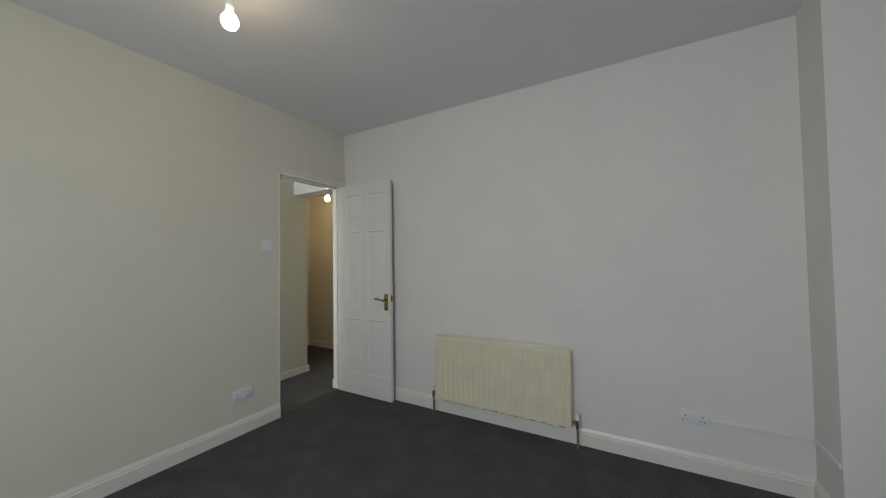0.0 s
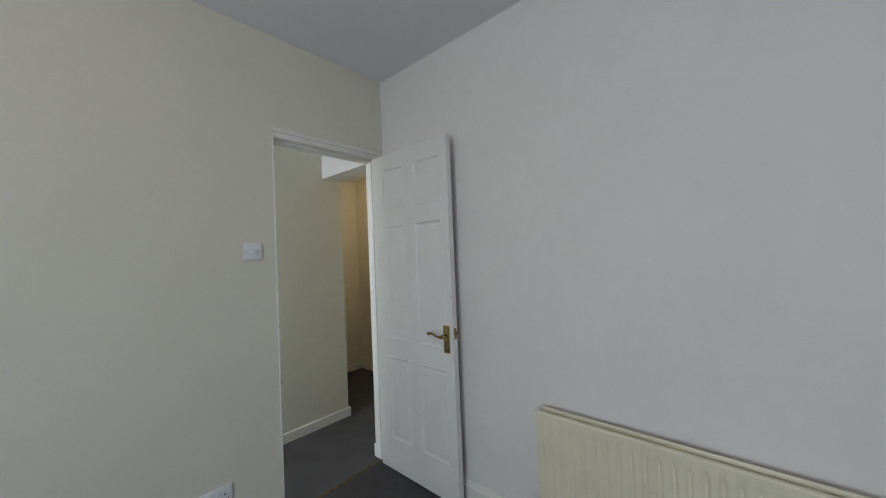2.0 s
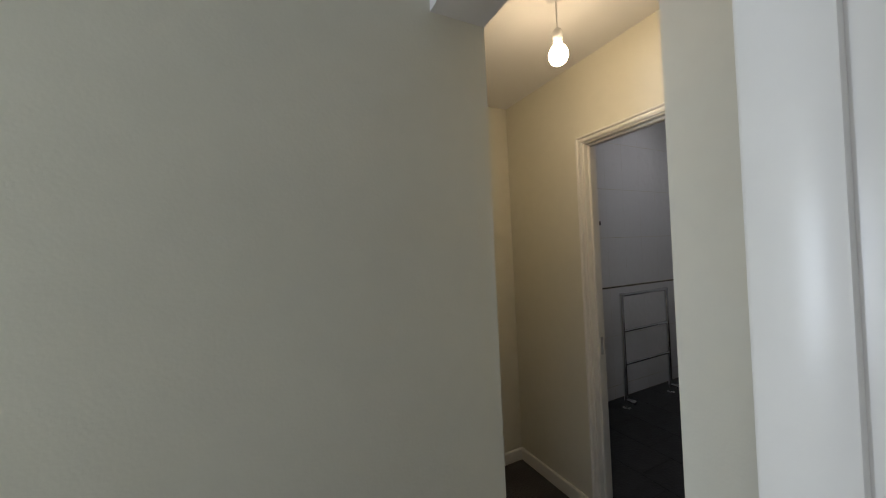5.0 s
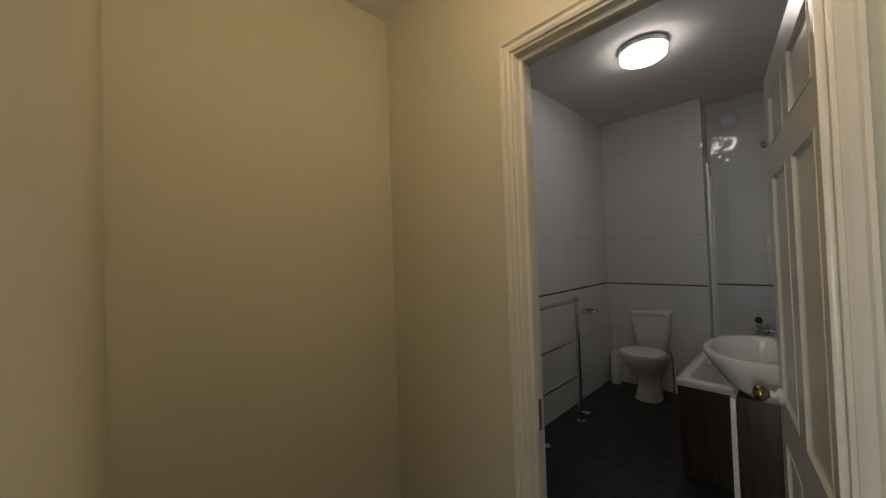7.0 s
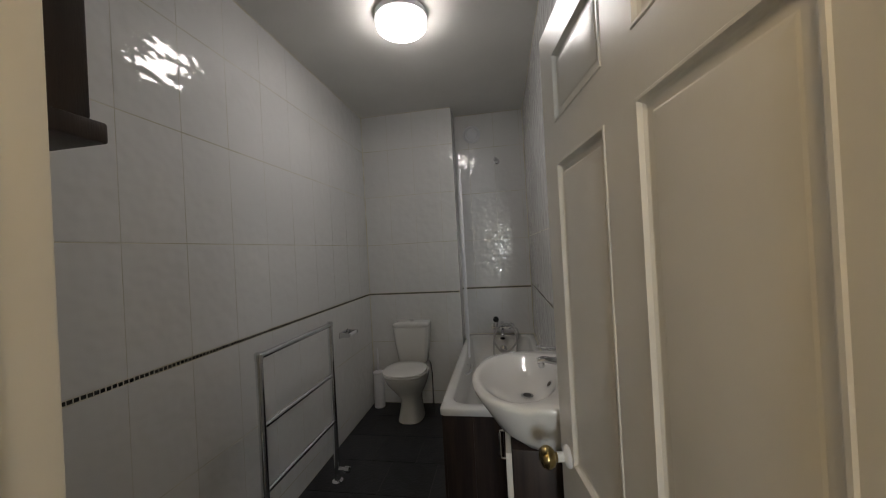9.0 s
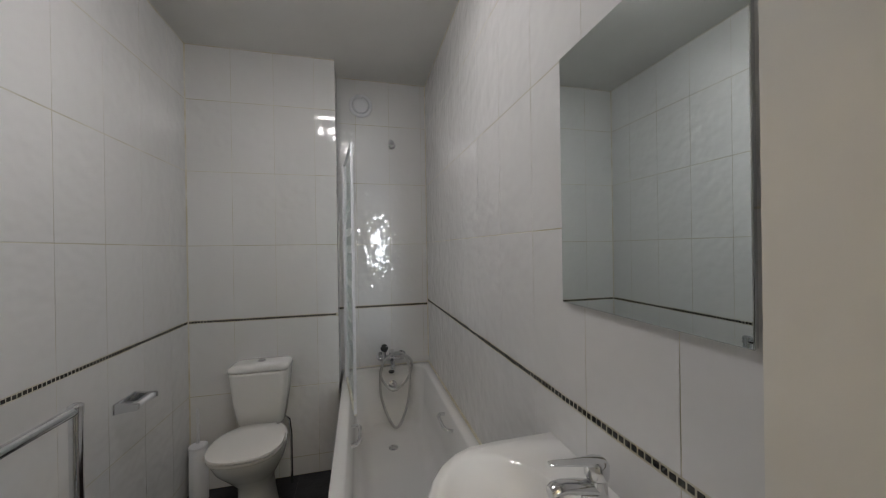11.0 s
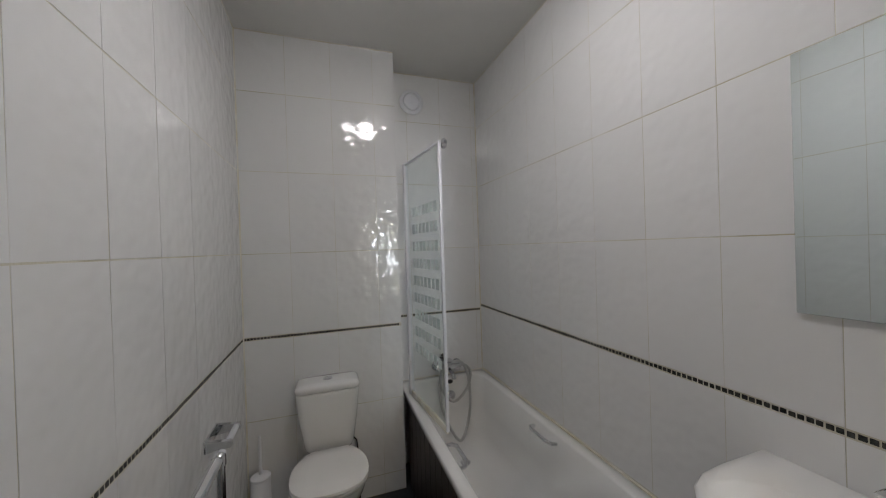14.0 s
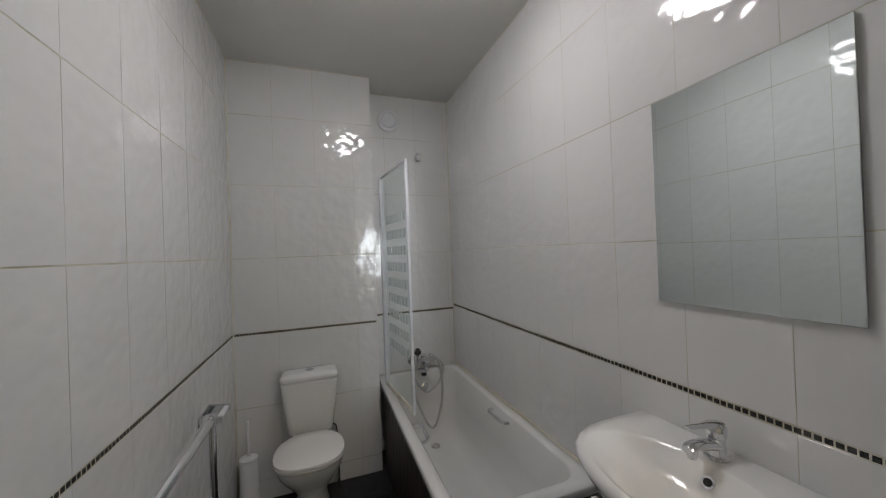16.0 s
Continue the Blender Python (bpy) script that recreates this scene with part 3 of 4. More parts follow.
for y, s in ((RY0, -1), (RY1, 1)):
    yy = y + s * 0.035
    v = part("valve", cyl_bm((-0.07, y, RZ0 + 0.03), (-0.07, yy + s * 0.008, RZ0 + 0.03), 0.010, 12), M_COPPER, rad, "tarnished radiator valve")
    part("valve_body", cyl_bm((-0.07, yy, RZ0 + 0.0), (-0.07, yy, RZ0 + 0.055), 0.012, 12), M_CHROME, v)
    part("valve_cap", cyl_bm((-0.07, yy, RZ0 + 0.055), (-0.07, yy, RZ0 + 0.095), 0.016, 16, 0.013), M_PLASTIC, v)
    part("pipe", cyl_bm((-0.07, yy, 0.0005), (-0.07, yy, RZ0), 0.0075, 12), M_COPPER, v)


def socket_face(name, label, double):
    ob = thing(name, label, "wall switch" if not double else "power socket", "double wall sockets" if double else "")
    w = 0.073 if double else 0.043
    part("plate", box_bm(-w, -0.043, 0, w, 0.043, 0.009, 0.003), M_PLASTIC, ob)
    if double:
        for s in (-1, 1):
            for px, pz, a, b in ((0, 0.012, 0.0025, 0.005), (-0.011, -0.012, 0.0045, 0.0022), (0.011, -0.012, 0.0045, 0.0022)):
                # black slips on the uncut plate, coloured as the shade in the slots
                part("pin_hole_shade", box_bm(s * 0.042 + px - a, pz - 0.006 - b, 0.0088, s * 0.042 + px + a, pz - 0.006 + b, 0.0094), M_BLACK, ob)
            part("rocker", box_bm(s * 0.014 - 0.006, 0.012, 0.009, s * 0.014 + 0.006, 0.030, 0.013, 0.0015), M_PLASTIC, ob)
    else:
        part("dial", lathe([(0.012, 0.009), (0.0115, 0.022), (0.009, 0.024), (0.001, 0.0243)], (0, 0, 0)), M_PLASTIC, ob, "round dimmer knob")
        for s in (-1, 1):
            part("screw", lathe([(0.0035, 0.009), (0.0035, 0.0102), (0.001, 0.0104)], (s * 0.030, 0, 0), seg=12), M_CHROME, ob)
    return ob


ON_NORTH = Matrix(((1, 0, 0, 0), (0, 0, -1, -0.0005), (0, 1, 0, 0), (0, 0, 0, 1)))
ON_EAST = Matrix(((0, 0, -1, -0.0005), (-1, 0, 0, 0), (0, 1, 0, 0), (0, 0, 0, 1)))
sw = socket_face("light_switch", "white plastic rotary dimmer switch beside the door", False)
sw.matrix_world = Matrix.Translation((-0.857, 0, 1.423)) @ ON_NORTH
so = socket_face("power_socket", "white plastic double power socket above the skirting", True)
so.matrix_world = Matrix.Translation((-1.05, 0, 0.293)) @ ON_NORTH
so2 = socket_face("power_socket", "white double power socket with surface trunking", True)
so2.matrix_world = Matrix.Translation((0, -2.885, 0.322)) @ ON_EAST
tr = thing("cable_trunking", "slim white plastic cable trunking along the wall", "trunking")
part("trunk", box_bm(-0.0125, -3.3995, 0.310, -0.0005, -2.96, 0.330, 0.002), M_PLASTIC, tr)
part("trunk", box_bm(-0.28, -3.3995, 0.310, -0.0125, -3.388, 0.330, 0.002), M_PLASTIC, tr)

for z, h in ((0.72, 0.030), (1.02, 0.012), (0.60, 0.008)):
    part("chip", box_bm(DX0 - 0.002, -0.0036, z, DX0 + 0.0006, 0.0005, z + h, 0.0005), M_TARNISH, frame1, "chipped paint showing dark wood")
for v in (1.13, 0.80):
    part("chip", lathe([(0.004, 0.0), (0.003, 0.0007), (0.001, 0.0008)], (W1 - 0.006, 0.0, v), (0, -1, 0), 8), M_TARNISH, bed_door, "chipped paint spot")

# ---- bathroom things ----
def rrect(cx, cy, hx, hy, r, z, k=6):
    pts = []
    for sx, sy, a0 in ((1, 1, 0), (-1, 1, 90), (-1, -1, 180), (1, -1, 270)):
        for j in range(k + 1):
            a = radians(a0 + 90 * j / k)
            pts.append((cx + sx * (hx - r) + r * math.cos(a), cy + sy * (hy - r) + r * math.sin(a), z))
    return pts


bath = thing("bathtub", "white rectangular bathtub fitted along the tiled wall", "bathtub")
bx0, bx1, by0, by1, bz = 2.59, TXR - 0.002, TY0 + 0.002, 1.195, 0.562
bcx, bcy, bhx, bhy = (bx0 + bx1) / 2, (by0 + by1) / 2, (bx1 - bx0) / 2, (by1 - by0) / 2
rings = [rrect(bcx, bcy, bhx - 0.004, bhy - 0.004, 0.02, bz - 0.038), rrect(bcx, bcy, bhx, bhy, 0.022, bz - 0.034), rrect(bcx, bcy, bhx, bhy, 0.022, bz - 0.006),
         rrect(bcx, bcy, bhx - 0.004, bhy - 0.004, 0.022, bz), rrect(bcx, bcy, bhx - 0.055, bhy - 0.048, 0.09, bz + 0.001), rrect(bcx, bcy, bhx - 0.066, bhy - 0.058, 0.09, bz - 0.008),
         rrect(bcx + 0.01, bcy, bhx - 0.10, bhy - 0.075, 0.10, bz - 0.20), rrect(bcx + 0.02, bcy, bhx - 0.15, bhy - 0.095, 0.11, bz - 0.34), rrect(bcx + 0.02, bcy, bhx - 0.20, bhy - 0.13, 0.10, bz - 0.385),
         rrect(bcx + 0.02, bcy, bhx - 0.30, bhy - 0.18, 0.06, bz - 0.392)]
part("tub", loft(rings, caps=(False, True)), M_BATH, bath, smooth=60)
part("waste", lathe([(0.030, 0.0), (0.030, 0.004), (0.020, 0.005), (0.018, 0.002), (0.001, 0.002)], (3.72, bcy, bz - 0.391)), M_CHROME, bath, "chrome waste ring")
for yy, s in ((by0 + 0.085, 1), (by1 - 0.085, -1)):
    bm = tube([(3.17, yy - s * 0.016, bz - 0.036), (3.175, yy + s * 0.01, bz - 0.032), (3.20, yy + s * 0.024, bz - 0.028), (3.32, yy + s * 0.024, bz - 0.028), (3.345, yy + s * 0.01, bz - 0.032), (3.35, yy - s * 0.016, bz - 0.036)], 0.009, 12)
    part("grab_handle", bm, M_CHROME, bath, "chrome grab handle")
part("sealant", box_bm(bx0, by0 - 0.003, bz - 0.001, bx1, by0 + 0.006, bz + 0.007, 0.002), M_SEALANT, bath, "yellowed sealant line")
part("sealant", box_bm(bx1 - 0.006, by0, bz - 0.001, bx1 + 0.001, by1, bz + 0.007, 0.002), M_SEALANT, bath, "yellowed sealant line")

panel_thing = part("panel", box_bm(bx0 + 0.03, by1 - 0.045, 0.0, TX1, by1 - 0.024, bz - 0.05), M_WENGE, bath, "dark wood plank panel")
k = 14
for i in range(k):
    xa = bx0 + 0.012 + i * (TX1 - bx0 - 0.014) / k
    xb = bx0 + 0.012 + (i + 1) * (TX1 - bx0 - 0.014) / k
    part("plank", box_bm(xa + 0.0008, by1 - 0.022, 0.0, xb - 0.0008, by1 - 0.008, bz - 0.038, 0.002, 1), M_WENGE, panel_thing)
for i in range(4):
    ya = by0 + 0.005 + i * (by1 - 0.022 - by0 - 0.005) / 4
    yb = by0 + 0.005 + (i + 1) * (by1 - 0.022 - by0 - 0.005) / 4
    part("plank", box_bm(bx0 + 0.010, ya + 0.0005, 0.0, bx0 + 0.024, yb - 0.0005, bz - 0.038, 0.001, 1), M_WENGE, panel_thing)

screen = thing("bath_screen", "clear glass bath screen with frosted squares and white frame", "shower screen")
SA, SB = Vector((TX1 - 0.004, 1.165, 0)), Vector((3.367, 1.107, 0))
sd = (SB - SA).normalized()
SM = Matrix(((sd.x, -sd.y, 0, SA.x), (sd.y, sd.x, 0, SA.y), (0, 0, 1, 0), (0, 0, 0, 1)))
SW = (SB - SA).length
screen.matrix_world = SM
gl = part("glass_pane", box_bm(0.012, -0.0025, 0.595, SW - 0.008, 0.0025, 1.955), M_GLASS, screen)
gl.visible_shadow = False
part("wall_profile", box_bm(0.0, -0.014, 0.575, 0.024, 0.014, 1.965, 0.003), M_PLASTIC, screen)
part("outer_profile", box_bm(SW - 0.014, -0.008, 0.575, SW, 0.008, 1.965, 0.003), M_PLASTIC, screen)
part("top_profile", box_bm(0.024, -0.006, 1.953, SW - 0.014, 0.006, 1.965, 0.002), M_PLASTIC, screen)
part("seal_strip", box_bm(0.012, -0.006, 0.566, SW - 0.004, 0.006, 0.597, 0.002), M_SEALANT, screen, "discoloured plastic seal strip")
frost = mesh_of("frosted_square", box_bm(-0.019, 0.0027, -0.027, 0.019, 0.0033, 0.027), M_FROST)
for r in range(9):
    for c in range(7):
        sq = new("frosted_square", frost)
        sq.parent = screen
        sq.location = (0.12 + c * 0.052, 0, 0.88 + r * 0.098)

mix = thing("bath_mixer", "chrome bath mixer tap with coiled shower hose", "bath tap")
mx, my, mz = TXR - 0.06, 0.860, 0.635
bm = cyl_bm((mx, my - 0.085, mz), (mx, my + 0.085, mz), 0.021)
for s in (-1, 1):
    cyl_bm((mx, my + s * 0.075, mz), (TXR - 0.001, my + s * 0.075, mz), 0.015, bm=bm)
    lathe([(0.032, 0.0), (0.032, 0.006), (0.018, 0.012)], (TXR - 0.013, my + s * 0.075, mz), (1, 0, 0), bm=bm)
part("body", bm, M_CHROME, mix)
part("lever", loft([rrect(mx - 0.01, my, 0.022, 0.02, 0.008, mz + 0.02, 3), rrect(mx - 0.02, my, 0.024, 0.018, 0.008, mz + 0.045, 3), rrect(mx - 0.055, my, 0.05, 0.012, 0.006, mz + 0.06, 3)]), M_CHROME, mix)
part("spout", tube(bez((mx, my, mz - 0.01), (mx - 0.03, my, mz - 0.02), (mx - 0.09, my, mz - 0.01), (mx - 0.11, my, mz - 0.05)), 0.014), M_CHROME, mix)
hs = part("handset", loft([[Vector((mx - 0.02 + 0.02 * math.cos(a) * w + dx, my + 0.055 + 0.022 * math.sin(a) * w, mz + dz)) for a in [2 * math.pi * q / 16 for q in range(16)]]
                           for dx, dz, w in ((0.0, 0.0, 0.55), (0.0, 0.03, 0.6), (-0.01, 0.06, 0.9), (-0.02, 0.085, 1.25), (-0.035, 0.10, 1.3), (-0.05, 0.105, 1.0))]), M_CHROME, mix, "chrome shower handset in its cradle")
part("spray_face", lathe([(0.026, 0.0), (0.026, 0.006), (0.020, 0.009), (0.001, 0.010)], (mx - 0.058, my + 0.055, mz + 0.088), (-1, 0, 0.2)), M_BLACK, hs, "black spray face")
def flowing(points, n=8):
    """A smooth line through all the points."""
    p = [Vector(q) for q in points]
    p = [2 * p[0] - p[1]] + p + [2 * p[-1] - p[-2]]
    return [0.5 * (2 * b + (c - a) * t + (2 * a - 5 * b + 4 * c - d) * t * t + (3 * b - a - 3 * c + d) * t ** 3)
            for a, b, c, d in zip(p, p[1:], p[2:], p[3:]) for t in [k / n for k in range(n)]]


hose = flowing([(mx - 0.02, my + 0.055, mz), (mx - 0.05, my + 0.085, mz - 0.12), (mx - 0.10, my + 0.075, mz - 0.27), (mx - 0.16, my - 0.01, mz - 0.43), (mx - 0.12, my - 0.095, mz - 0.29),
                (mx - 0.07, my - 0.12, mz - 0.10), (mx - 0.05, my - 0.09, mz + 0.02), (mx - 0.05, my - 0.02, mz + 0.045), (mx - 0.06, my + 0.06, mz - 0.01), (mx - 0.07, my + 0.08, mz - 0.11),
                (mx - 0.085, my + 0.0, mz - 0.205), (mx - 0.075, my - 0.10, mz - 0.14), (mx - 0.05, my - 0.14, mz - 0.04), (mx - 0.03, my - 0.10, mz + 0.01), (mx - 0.01, my - 0.05, mz - 0.01)])
part("hose", tube(hose, 0.009, 10), M_HOSE, mix, "ribbed steel shower hose")
part("plug", lathe([(0.018, 0.0), (0.022, -0.006), (0.018, -0.014), (0.001, -0.015)], (mx - 0.03, my + 0.005, mz - 0.085)), M_BLACK, mix, "hanging black plug on a chain")
part("overflow", lathe([(0.032, 0.0), (0.032, 0.008), (0.020, 0.012), (0.001, 0.012)], (TXR - 0.085, my + 0.0, bz - 0.115), (-1, 0, 0.2)), M_CHROME, bath, "chrome overflow cover")

hold = thing("shower_bracket", "small chrome wall bracket for the shower handset", "shower bracket")
part("wall_plate", lathe([(0.027, 0.0), (0.027, 0.008), (0.018, 0.014)], (TXR - 0.001, 0.830, 2.179), (-1, 0, 0)), M_CHROME, hold)
part("clip", tube([(TXR - 0.01, 0.830, 2.179), (TXR - 0.04, 0.830, 2.179), (TXR - 0.055, 0.836, 2.186), (TXR - 0.062, 0.852, 2.191)], 0.019), M_CHROME, hold)

fan = thing("extractor_vent", "round white plastic air valve high on the tiles", "air vent")
part("rim", lathe([(0.082, 0.0), (0.082, 0.010), (0.074, 0.018), (0.062, 0.020), (0.056, 0.012), (0.054, 0.008)], (TXR - 0.001, 1.05, 2.454), (-1, 0, 0), 40), M_PLASTIC, fan)
part("disc", lathe([(0.030, 0.004), (0.053, 0.012), (0.055, 0.020), (0.048, 0.026), (0.018, 0.029), (0.001, 0.028)], (TXR - 0.001, 1.05, 2.454), (-1, 0, 0), 40), M_PLASTIC, fan)

# toilet
wc = thing("toilet", "white close-coupled ceramic toilet with lid down", "toilet")
ty = 1.645


def egg(x0, x1, hw, z, k=32):
    """A rounded pan outline: x0 the blunt front, x1 the straighter back."""
    pts = []
    for i in range(k):
        a = 2 * math.pi * i / k
        c, s = math.cos(a), math.sin(a)
        px = (x0 + x1) / 2 + (x1 - x0) / 2 * (abs(c) ** 0.85) * (1 if c > 0 else -1)
        pts.append((px, ty + hw * (abs(s) ** 0.8) * (1 if s > 0 else -1) * (1 - 0.06 * c), z))
    return pts


part("pan", loft([egg(3.50, 3.80, 0.105, 0.0), egg(3.505, 3.80, 0.10, 0.02), egg(3.53, 3.80, 0.082, 0.12), egg(3.53, 3.80, 0.085, 0.18), egg(3.47, 3.80, 0.125, 0.25),
                  egg(3.39, 3.80, 0.160, 0.33), egg(3.355, 3.80, 0.170, 0.385), egg(3.355, 3.80, 0.170, 0.40), egg(3.37, 3.79, 0.155, 0.405)]), M_CERAMIC, wc, smooth=70)
part("seat", loft([egg(3.345, 3.70, 0.170, 0.405), egg(3.34, 3.70, 0.174, 0.411), egg(3.34, 3.70, 0.174, 0.420), egg(3.346, 3.70, 0.168, 0.424)]), M_SEAT, wc, smooth=50)
part("lid", loft([egg(3.342, 3.69, 0.171, 0.427), egg(3.337, 3.69, 0.175, 0.431), egg(3.339, 3.69, 0.173, 0.441), egg(3.36, 3.68, 0.155, 0.447), egg(3.45, 3.62, 0.08, 0.449)]), M_SEAT, wc, smooth=60)
for s in (-1, 1):
    part("seat_hinge", cyl_bm((3.70, ty + s * 0.075 - 0.02, 0.422), (3.70, ty + s * 0.075 + 0.02, 0.422), 0.011, 12), M_SEAT, wc)
part("cistern", loft([rrect(3.800, ty, 0.062, 0.112, 0.03, 0.402), rrect(3.797, ty, 0.072, 0.124, 0.035, 0.425), rrect(3.790, ty, 0.083, 0.146, 0.035, 0.58), rrect(3.787, ty, 0.088, 0.158, 0.035, 0.71), rrect(3.787, ty, 0.088, 0.158, 0.035, 0.722), rrect(3.787, ty, 0.085, 0.155, 0.035, 0.726)]), M_CERAMIC, wc, smooth=60)
ld = part("cistern_lid", loft([rrect(3.786, ty, 0.087, 0.158, 0.035, 0.7285), rrect(3.786, ty, 0.090, 0.162, 0.036, 0.733), rrect(3.786, ty, 0.090, 0.162, 0.036, 0.748), rrect(3.786, ty, 0.086, 0.157, 0.035, 0.757), rrect(3.786, ty, 0.075, 0.143, 0.03, 0.764), rrect(3.786, ty, 0.045, 0.10, 0.02, 0.768)]), M_CERAMIC, wc, smooth=60)
part("flush_button", lathe([(0.024, 0.0), (0.024, 0.005), (0.019, 0.008), (0.001, 0.008)], (3.785, ty, 0.767)), M_CHROME, ld, "chrome dual flush button")
part("supply_pipe", tube([(3.82, ty - 0.15, 0.0005), (3.82, ty - 0.15, 0.3), (3.82, ty - 0.14, 0.39), (3.82, ty - 0.11, 0.42)], 0.0075), M_CHROME, wc)

br = thing("toilet_brush", "white plastic toilet brush in a cylindrical holder", "toilet brush")
part("holder", lathe([(0.046, 0.0005), (0.048, 0.01), (0.045, 0.295), (0.041, 0.30)], (3.80, 1.985, 0)), M_PLASTIC, br)
part("cap", lathe([(0.047, 0.30), (0.047, 0.312), (0.030, 0.320), (0.010, 0.324)], (3.80, 1.985, 0)), M_PLASTIC, br)
part("handle", lathe([(0.009, 0.322), (0.007, 0.40), (0.008, 0.50), (0.006, 0.52), (0.001, 0.523)], (3.80, 1.985, 0), seg=14), M_PLASTIC, br)

ph = thing("paper_holder", "empty chrome toilet roll holder on the wall", "paper holder")
part("wall_plate", box_bm(3.235, TY1 - 0.010, 0.757, 3.385, TY1 - 0.0005, 0.80, 0.003), M_CHROME, ph)
for x in (3.245, 3.375):
    part("arm", loft([[(x + a, y, z) for a, z in ((-0.009, 0.779 - h), (0.009, 0.779 - h), (0.009, 0.779 + h), (-0.009, 0.779 + h))] for y, h in ((TY1 - 0.010, 0.020), (TY1 - 0.045, 0.015), (TY1 - 0.085, 0.012), (TY1 - 0.09, 0.009))]), M_CHROME, ph, "square chrome arm")
part("roller", cyl_bm((3.254, TY1 - 0.074, 0.779), (3.366, TY1 - 0.074, 0.779), 0.0105, 18), M_PLASTIC, ph, "white plastic roller")

tw = thing("towel_rail", "chrome floor-standing ladder towel radiator by the wall", "towel rail")
rx0, rx1, ry = 2.19, 2.81, 1.895
for x in (rx0, rx1):
    post = part("post", cyl_bm((x, ry, 0.055), (x, ry, 0.962), 0.016, 20), M_CHROME, tw)
    part("foot", lathe([(0.033, 0.0005), (0.033, 0.006), (0.018, 0.014), (0.0155, 0.06)], (x, ry, 0)), M_CHROME, post)
    part("valve", cyl_bm((x, ry, 0.075), (x, ry - 0.055, 0.075), 0.013, 16), M_CHROME, post)
    part("valve_head", lathe([(0.017, 0.0), (0.019, 0.012), (0.019, 0.03), (0.012, 0.036), (0.001, 0.036)], (x, ry - 0.05, 0.075), (0, -1, 0), 18), M_CHROME, post)
    part("cap", lathe([(0.0185, 0.940), (0.0185, 0.968), (0.012, 0.974), (0.001, 0.975)], (x, ry, 0), seg=20), M_CHROME, post)
for z in (0.955, 0.65, 0.37):
    part("rung", cyl_bm((rx0, ry, z), (rx1, ry, z), 0.0125 if z < 0.9 else 0.0145, 20), M_CHROME, tw)

# basin and its cabinet
van = thing("vanity_cabinet", "dark wood basin cabinet with a white door", "cabinet")
vx0, vx1, vy1, vz = 1.925, 2.345, 0.84, 0.755
part("body", box_bm(vx0, TY0 + 0.002, 0.0, vx1, vy1, vz, 0.002), M_WENGE, van)
dr = part("door", box_bm(vx0, vy1 + 0.002, 0.02, vx1, vy1 + 0.020, vz - 0.01, 0.002), M_GLOSS, van, "glossy white door")
part("handle", tube([(vx1 - 0.05, vy1 + 0.018, 0.50), (vx1 - 0.05, vy1 + 0.045, 0.505), (vx1 - 0.05, vy1 + 0.047, 0.52), (vx1 - 0.05, vy1 + 0.047, 0.60), (vx1 - 0.05, vy1 + 0.045, 0.615), (vx1 - 0.05, vy1 + 0.018, 0.62)], 0.005, 10), M_CHROME, dr, "chrome bow handle")

bas = thing("wash_basin", "white ceramic wash basin with bowed front", "basin")
cx, hw = 2.135, 0.275


def bowed(s, yf, z, yb=TY0 + 0.002, k=14, back=0.0):
    """A basin outline: straight back against the wall, bowed front reaching yf."""
    w = hw * s
    pts = [(cx - w + 2 * w * j / 8, yb, z) for j in range(9)]
    ysd = yb + (yf - yb) * 0.42
    for i in range(k + 1):
        a = math.pi * i / k
        pts.append((cx + w * math.cos(a) * 1.0, ysd + (yf - ysd) * math.sin(a) ** 0.75, z))
    return pts


def bowl(s, cy, hy, z, k=14):
    turns = [radians(200 + 140 * j / 8) for j in range(9)] + [math.pi * i / k for i in range(k + 1)]
    return [(cx + hw * s * math.cos(a), cy + hy * math.sin(a), z) for a in turns]


outer = [bowed(0.80, 0.86, 0.757), bowed(0.86, 0.90, 0.785), bowed(0.97, 0.955, 0.865), bowed(1.0, 0.97, 0.892), bowed(1.0, 0.97, 0.904), bowed(0.985, 0.96, 0.910)]
inner = [bowl(0.87, 0.806, 0.142, 0.9095), bowl(0.84, 0.806, 0.137, 0.907), bowl(0.79, 0.804, 0.129, 0.899), bowl(0.71, 0.801, 0.117, 0.884), bowl(0.59, 0.796, 0.098, 0.864),
         bowl(0.44, 0.790, 0.074, 0.846), bowl(0.27, 0.783, 0.047, 0.834), bowl(0.10, 0.775, 0.022, 0.829)]
part("bowl", loft(outer + inner), M_CERAMIC, bas, smooth=60)
part("waste", lathe([(0.022, 0.0), (0.022, 0.003), (0.015, 0.004), (0.001, 0.004)], (cx, 0.775, 0.830)), M_CHROME, bas)
# solid black disc: the shade of the open waste put into colour
part("waste_hole_shade", lathe([(0.014, 0.0), (0.014, 0.0052), (0.001, 0.0054)], (cx, 0.775, 0.830)), M_BLACK, bas, "black disc for the shade inside the waste hole")
# no opening is cut; a black disc paints the shade within the overflow
part("overflow_hole_shade", lathe([(0.0095, 0.0), (0.0095, 0.0055), (0.001, 0.0055)], (cx, 0.694, 0.872), (0, 1, 0.75), 16), M_BLACK, bas)
part("overflow", lathe([(0.015, 0.0), (0.015, 0.004), (0.009, 0.004), (0.008, 0.001), (0.001, 0.001)], (cx, 0.694, 0.872), (0, 1, 0.75), 20), M_CHROME, bas, "chrome overflow ring")
tap = thing("basin_tap", "chrome single-lever mixer tap on the basin", "tap")
tx, tyy, tz = 2.155, 0.630, 0.909
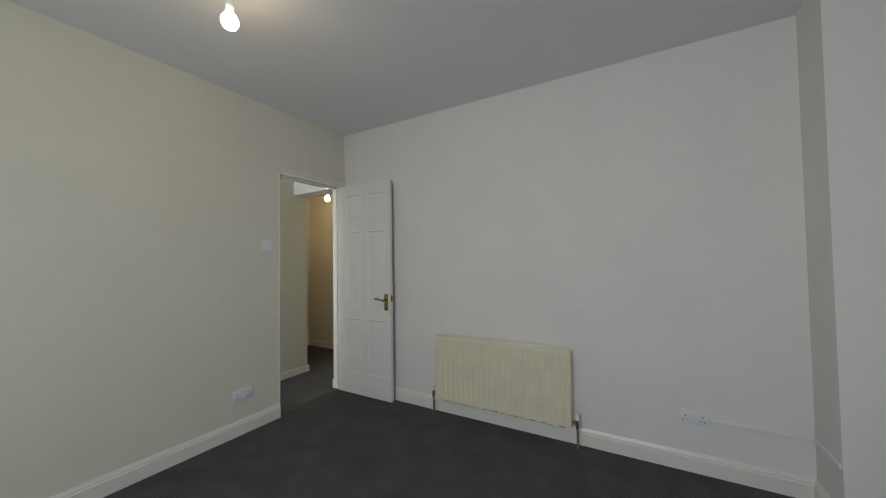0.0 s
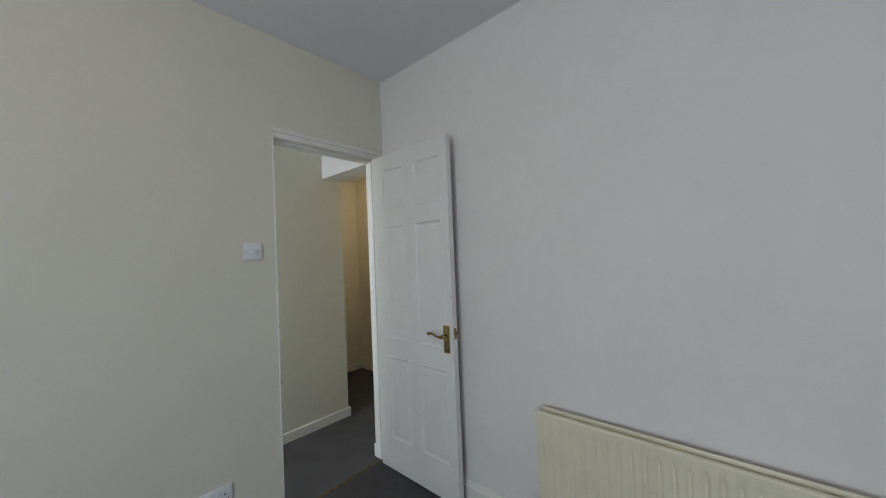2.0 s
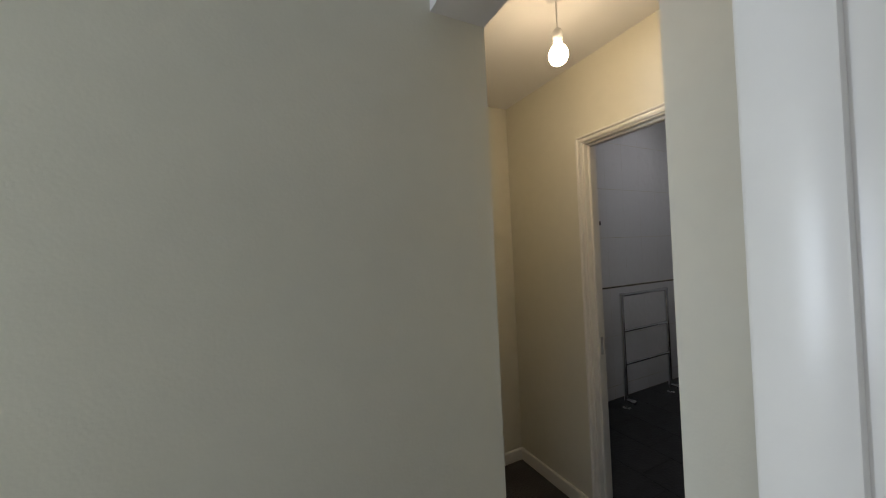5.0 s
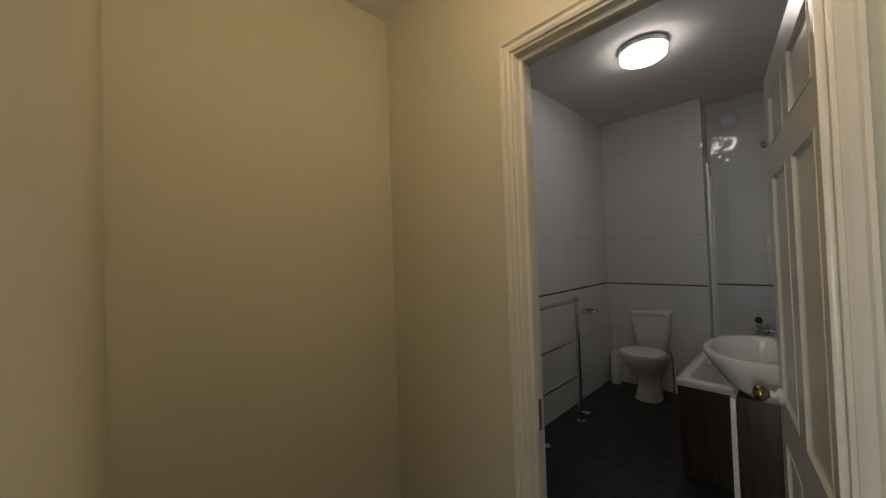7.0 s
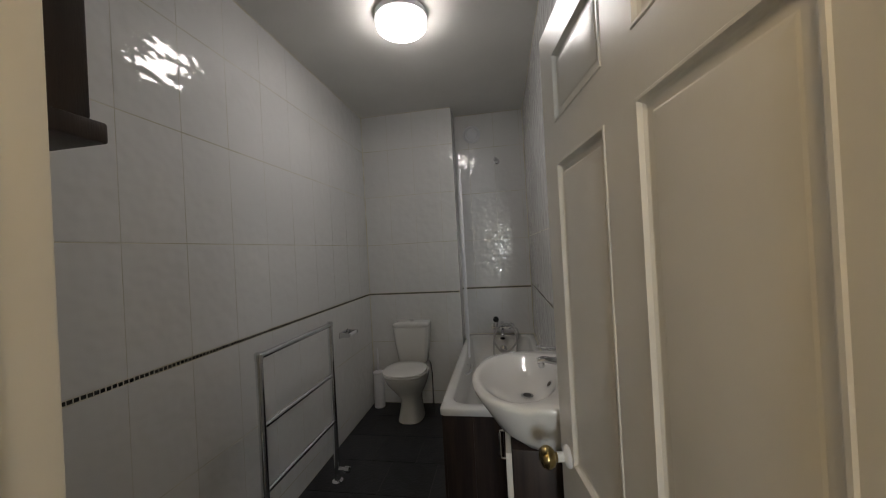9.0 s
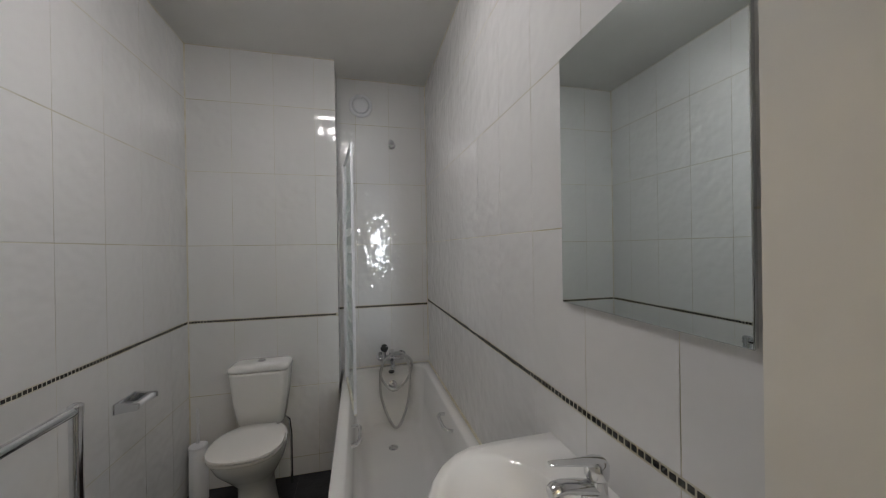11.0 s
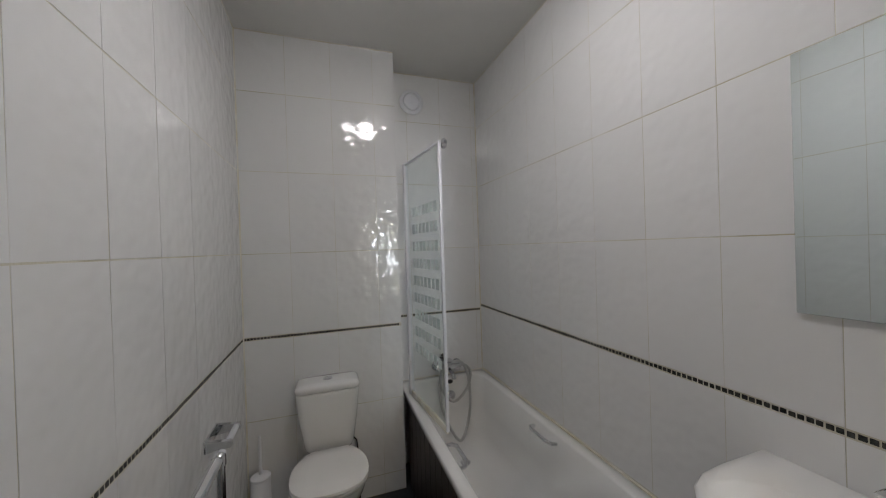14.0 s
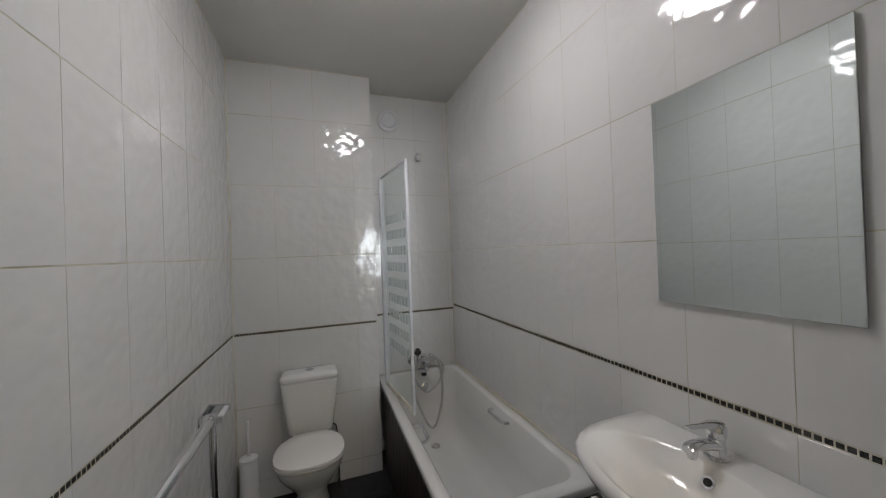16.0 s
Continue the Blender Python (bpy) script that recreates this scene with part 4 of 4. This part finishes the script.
part("body", lathe([(0.029, 0.0), (0.029, 0.004), (0.026, 0.007), (0.022, 0.010), (0.020, 0.030), (0.019, 0.050), (0.0225, 0.054), (0.0235, 0.058), (0.0235, 0.078), (0.020, 0.084), (0.012, 0.087), (0.001, 0.088)], (tx, tyy, tz)), M_CHROME, tap)
sp = part("spout", loft([[Vector((tx + 0.016 * math.cos(a) * w, tyy + d, tz + h + 0.012 * math.sin(a) * w)) for a in [2 * math.pi * q / 16 for q in range(16)]] for d, h, w in ((0.0, 0.030, 1.2), (0.04, 0.040, 1.1), (0.075, 0.046, 1.0), (0.095, 0.044, 1.0), (0.104, 0.040, 0.8))]), M_CHROME, tap)
part("aerator", lathe([(0.001, -0.024), (0.0105, -0.024), (0.012, -0.020), (0.012, 0.0), (0.001, 0.001)], (tx, tyy + 0.088, tz + 0.042), seg=18), M_CHROME, sp)
part("lever", loft([[(tx + a * hx, tyy + y, tz + z + b * ht) for a, b in ((-1, -0.5), (-0.7, -1), (0.7, -1), (1, -0.5), (1, 0.5), (0.7, 1), (-0.7, 1), (-1, 0.5))]
                    for y, z, hx, ht in ((-0.016, 0.083, 0.014, 0.004), (0.02, 0.085, 0.014, 0.005), (0.05, 0.088, 0.010, 0.004), (0.09, 0.093, 0.009, 0.003), (0.104, 0.094, 0.008, 0.002))]), M_CHROME, tap, "thin flat chrome lever")

mir = thing("wall_mirror", "frameless rectangular mirror fixed to the tiled wall", "mirror")
part("backing", box_bm(1.907, TY0 + 0.0005, 1.279, 2.328, TY0 + 0.005, 1.880), M_CHROME, mir)
part("silvered_glass", box_bm(1.905, TY0 + 0.006, 1.277, 2.33, TY0 + 0.011, 1.882, 0.0015, 1), M_MIRROR, mir)

cab = thing("wall_shelf", "dark wooden wall shelf unit beside the bathroom door", "shelf")
for y in (1.240, 1.44):
    part("side", box_bm(BX1 + 0.0005, y, 1.52, BX1 + 0.075, y + 0.018, 2.25, 0.003), M_WENGE, cab)
for z, w in ((1.497, 0.084), (1.88, 0.05), (2.251, 0.084)):
    part("shelf", box_bm(BX1 + 0.0005, 1.2585 if w < 0.06 else 1.232, z, BX1 + w, 1.4395 if w < 0.06 else 1.466, z + 0.022, 0.003), M_WENGE, cab)
part("backing", box_bm(BX1 + 0.0005, 1.2585, 1.52, BX1 + 0.006, 1.4395, 1.879), M_WENGE, cab)

for par, x, y, sx, sy in ((wl, TX1, TY1, -1, -1), (wr, TXR, TY0, -1, 1)):
    part("sealant", loft([[(x, y, z), (x + sx * 0.006, y, z), (x + sx * 0.002, y + sy * 0.002, z), (x, y + sy * 0.006, z)] for z in (0.6 if y < 1 else 0.0, HT)]), M_SEALANT, par, "yellowed corner sealant")
for par, p, q in ((wl, (TX0, TY1, HT), (TX1, TY1, HT)), (wr, (TX0, TY0, HT), (TXR, TY0, HT)), (wb, (TX1, TYS, HT), (TX1, TY1, HT)), (wb, (TXR, TY0, HT), (TXR, TYS, HT))):
    part("ceiling_bead", tube([p, q], 0.004, 8), M_SEALANT, par, "yellowed sealant along the ceiling")

# ---- wall and floor tiles, laid last ----
ROWS = ROWS_LOW + ROWS_HIGH
ROWS_R = [0.0, 0.12, 0.572, 1.0195, 1.0365, 1.462, 1.887, 2.310, HT]
is_band = lambda u, v: 0.995 < v < 1.045
lay(wl, "tile", cuts(TX0, TX1, 2.508, PITCH), ROWS, F_LEFT, M_TILE, skip=is_band)
lay(wr, "tile", [-c for c in cuts(TX0, TXR, 2.021, PITCH)[::-1]], ROWS_R, F_RIGHT, M_TILE, skip=is_band)
lay(wb, "tile", [-c for c in cuts(TYS, TY1, 1.817, PITCH)[::-1]], ROWS, F_BACK, M_TILE, skip=is_band)
lay(wb, "tile", [-c for c in cuts(TY0, TYS, 0.85, PITCH)[::-1]], ROWS, F_RECESS, M_TILE, skip=is_band)
bm = box_bm(TX1 + 0.001, TYS - 0.001, 0, TXR + 0.004, TYS + G - 0.0005, HT)
part("step_trim", bm, M_TILE, wb, "white tiled return of the boxed step")
xs = cuts(TX0 - 0.03, TXR, 1.50, 0.305)
for i, (a, b) in enumerate(zip(xs, xs[1:])):
    lay(floor_bath, "floor_tile", cuts(TY0, TY1, 0.70 + (0.15 if i % 2 else 0), 0.305), [a, b], Matrix(((0, 1, 0, 0), (1, 0, 0, 0), (0, 0, -1, 0.0), (0, 0, 0, 1))), M_FLOORTILE, 0.004, 0.0035, 0.0, upright=1.0)
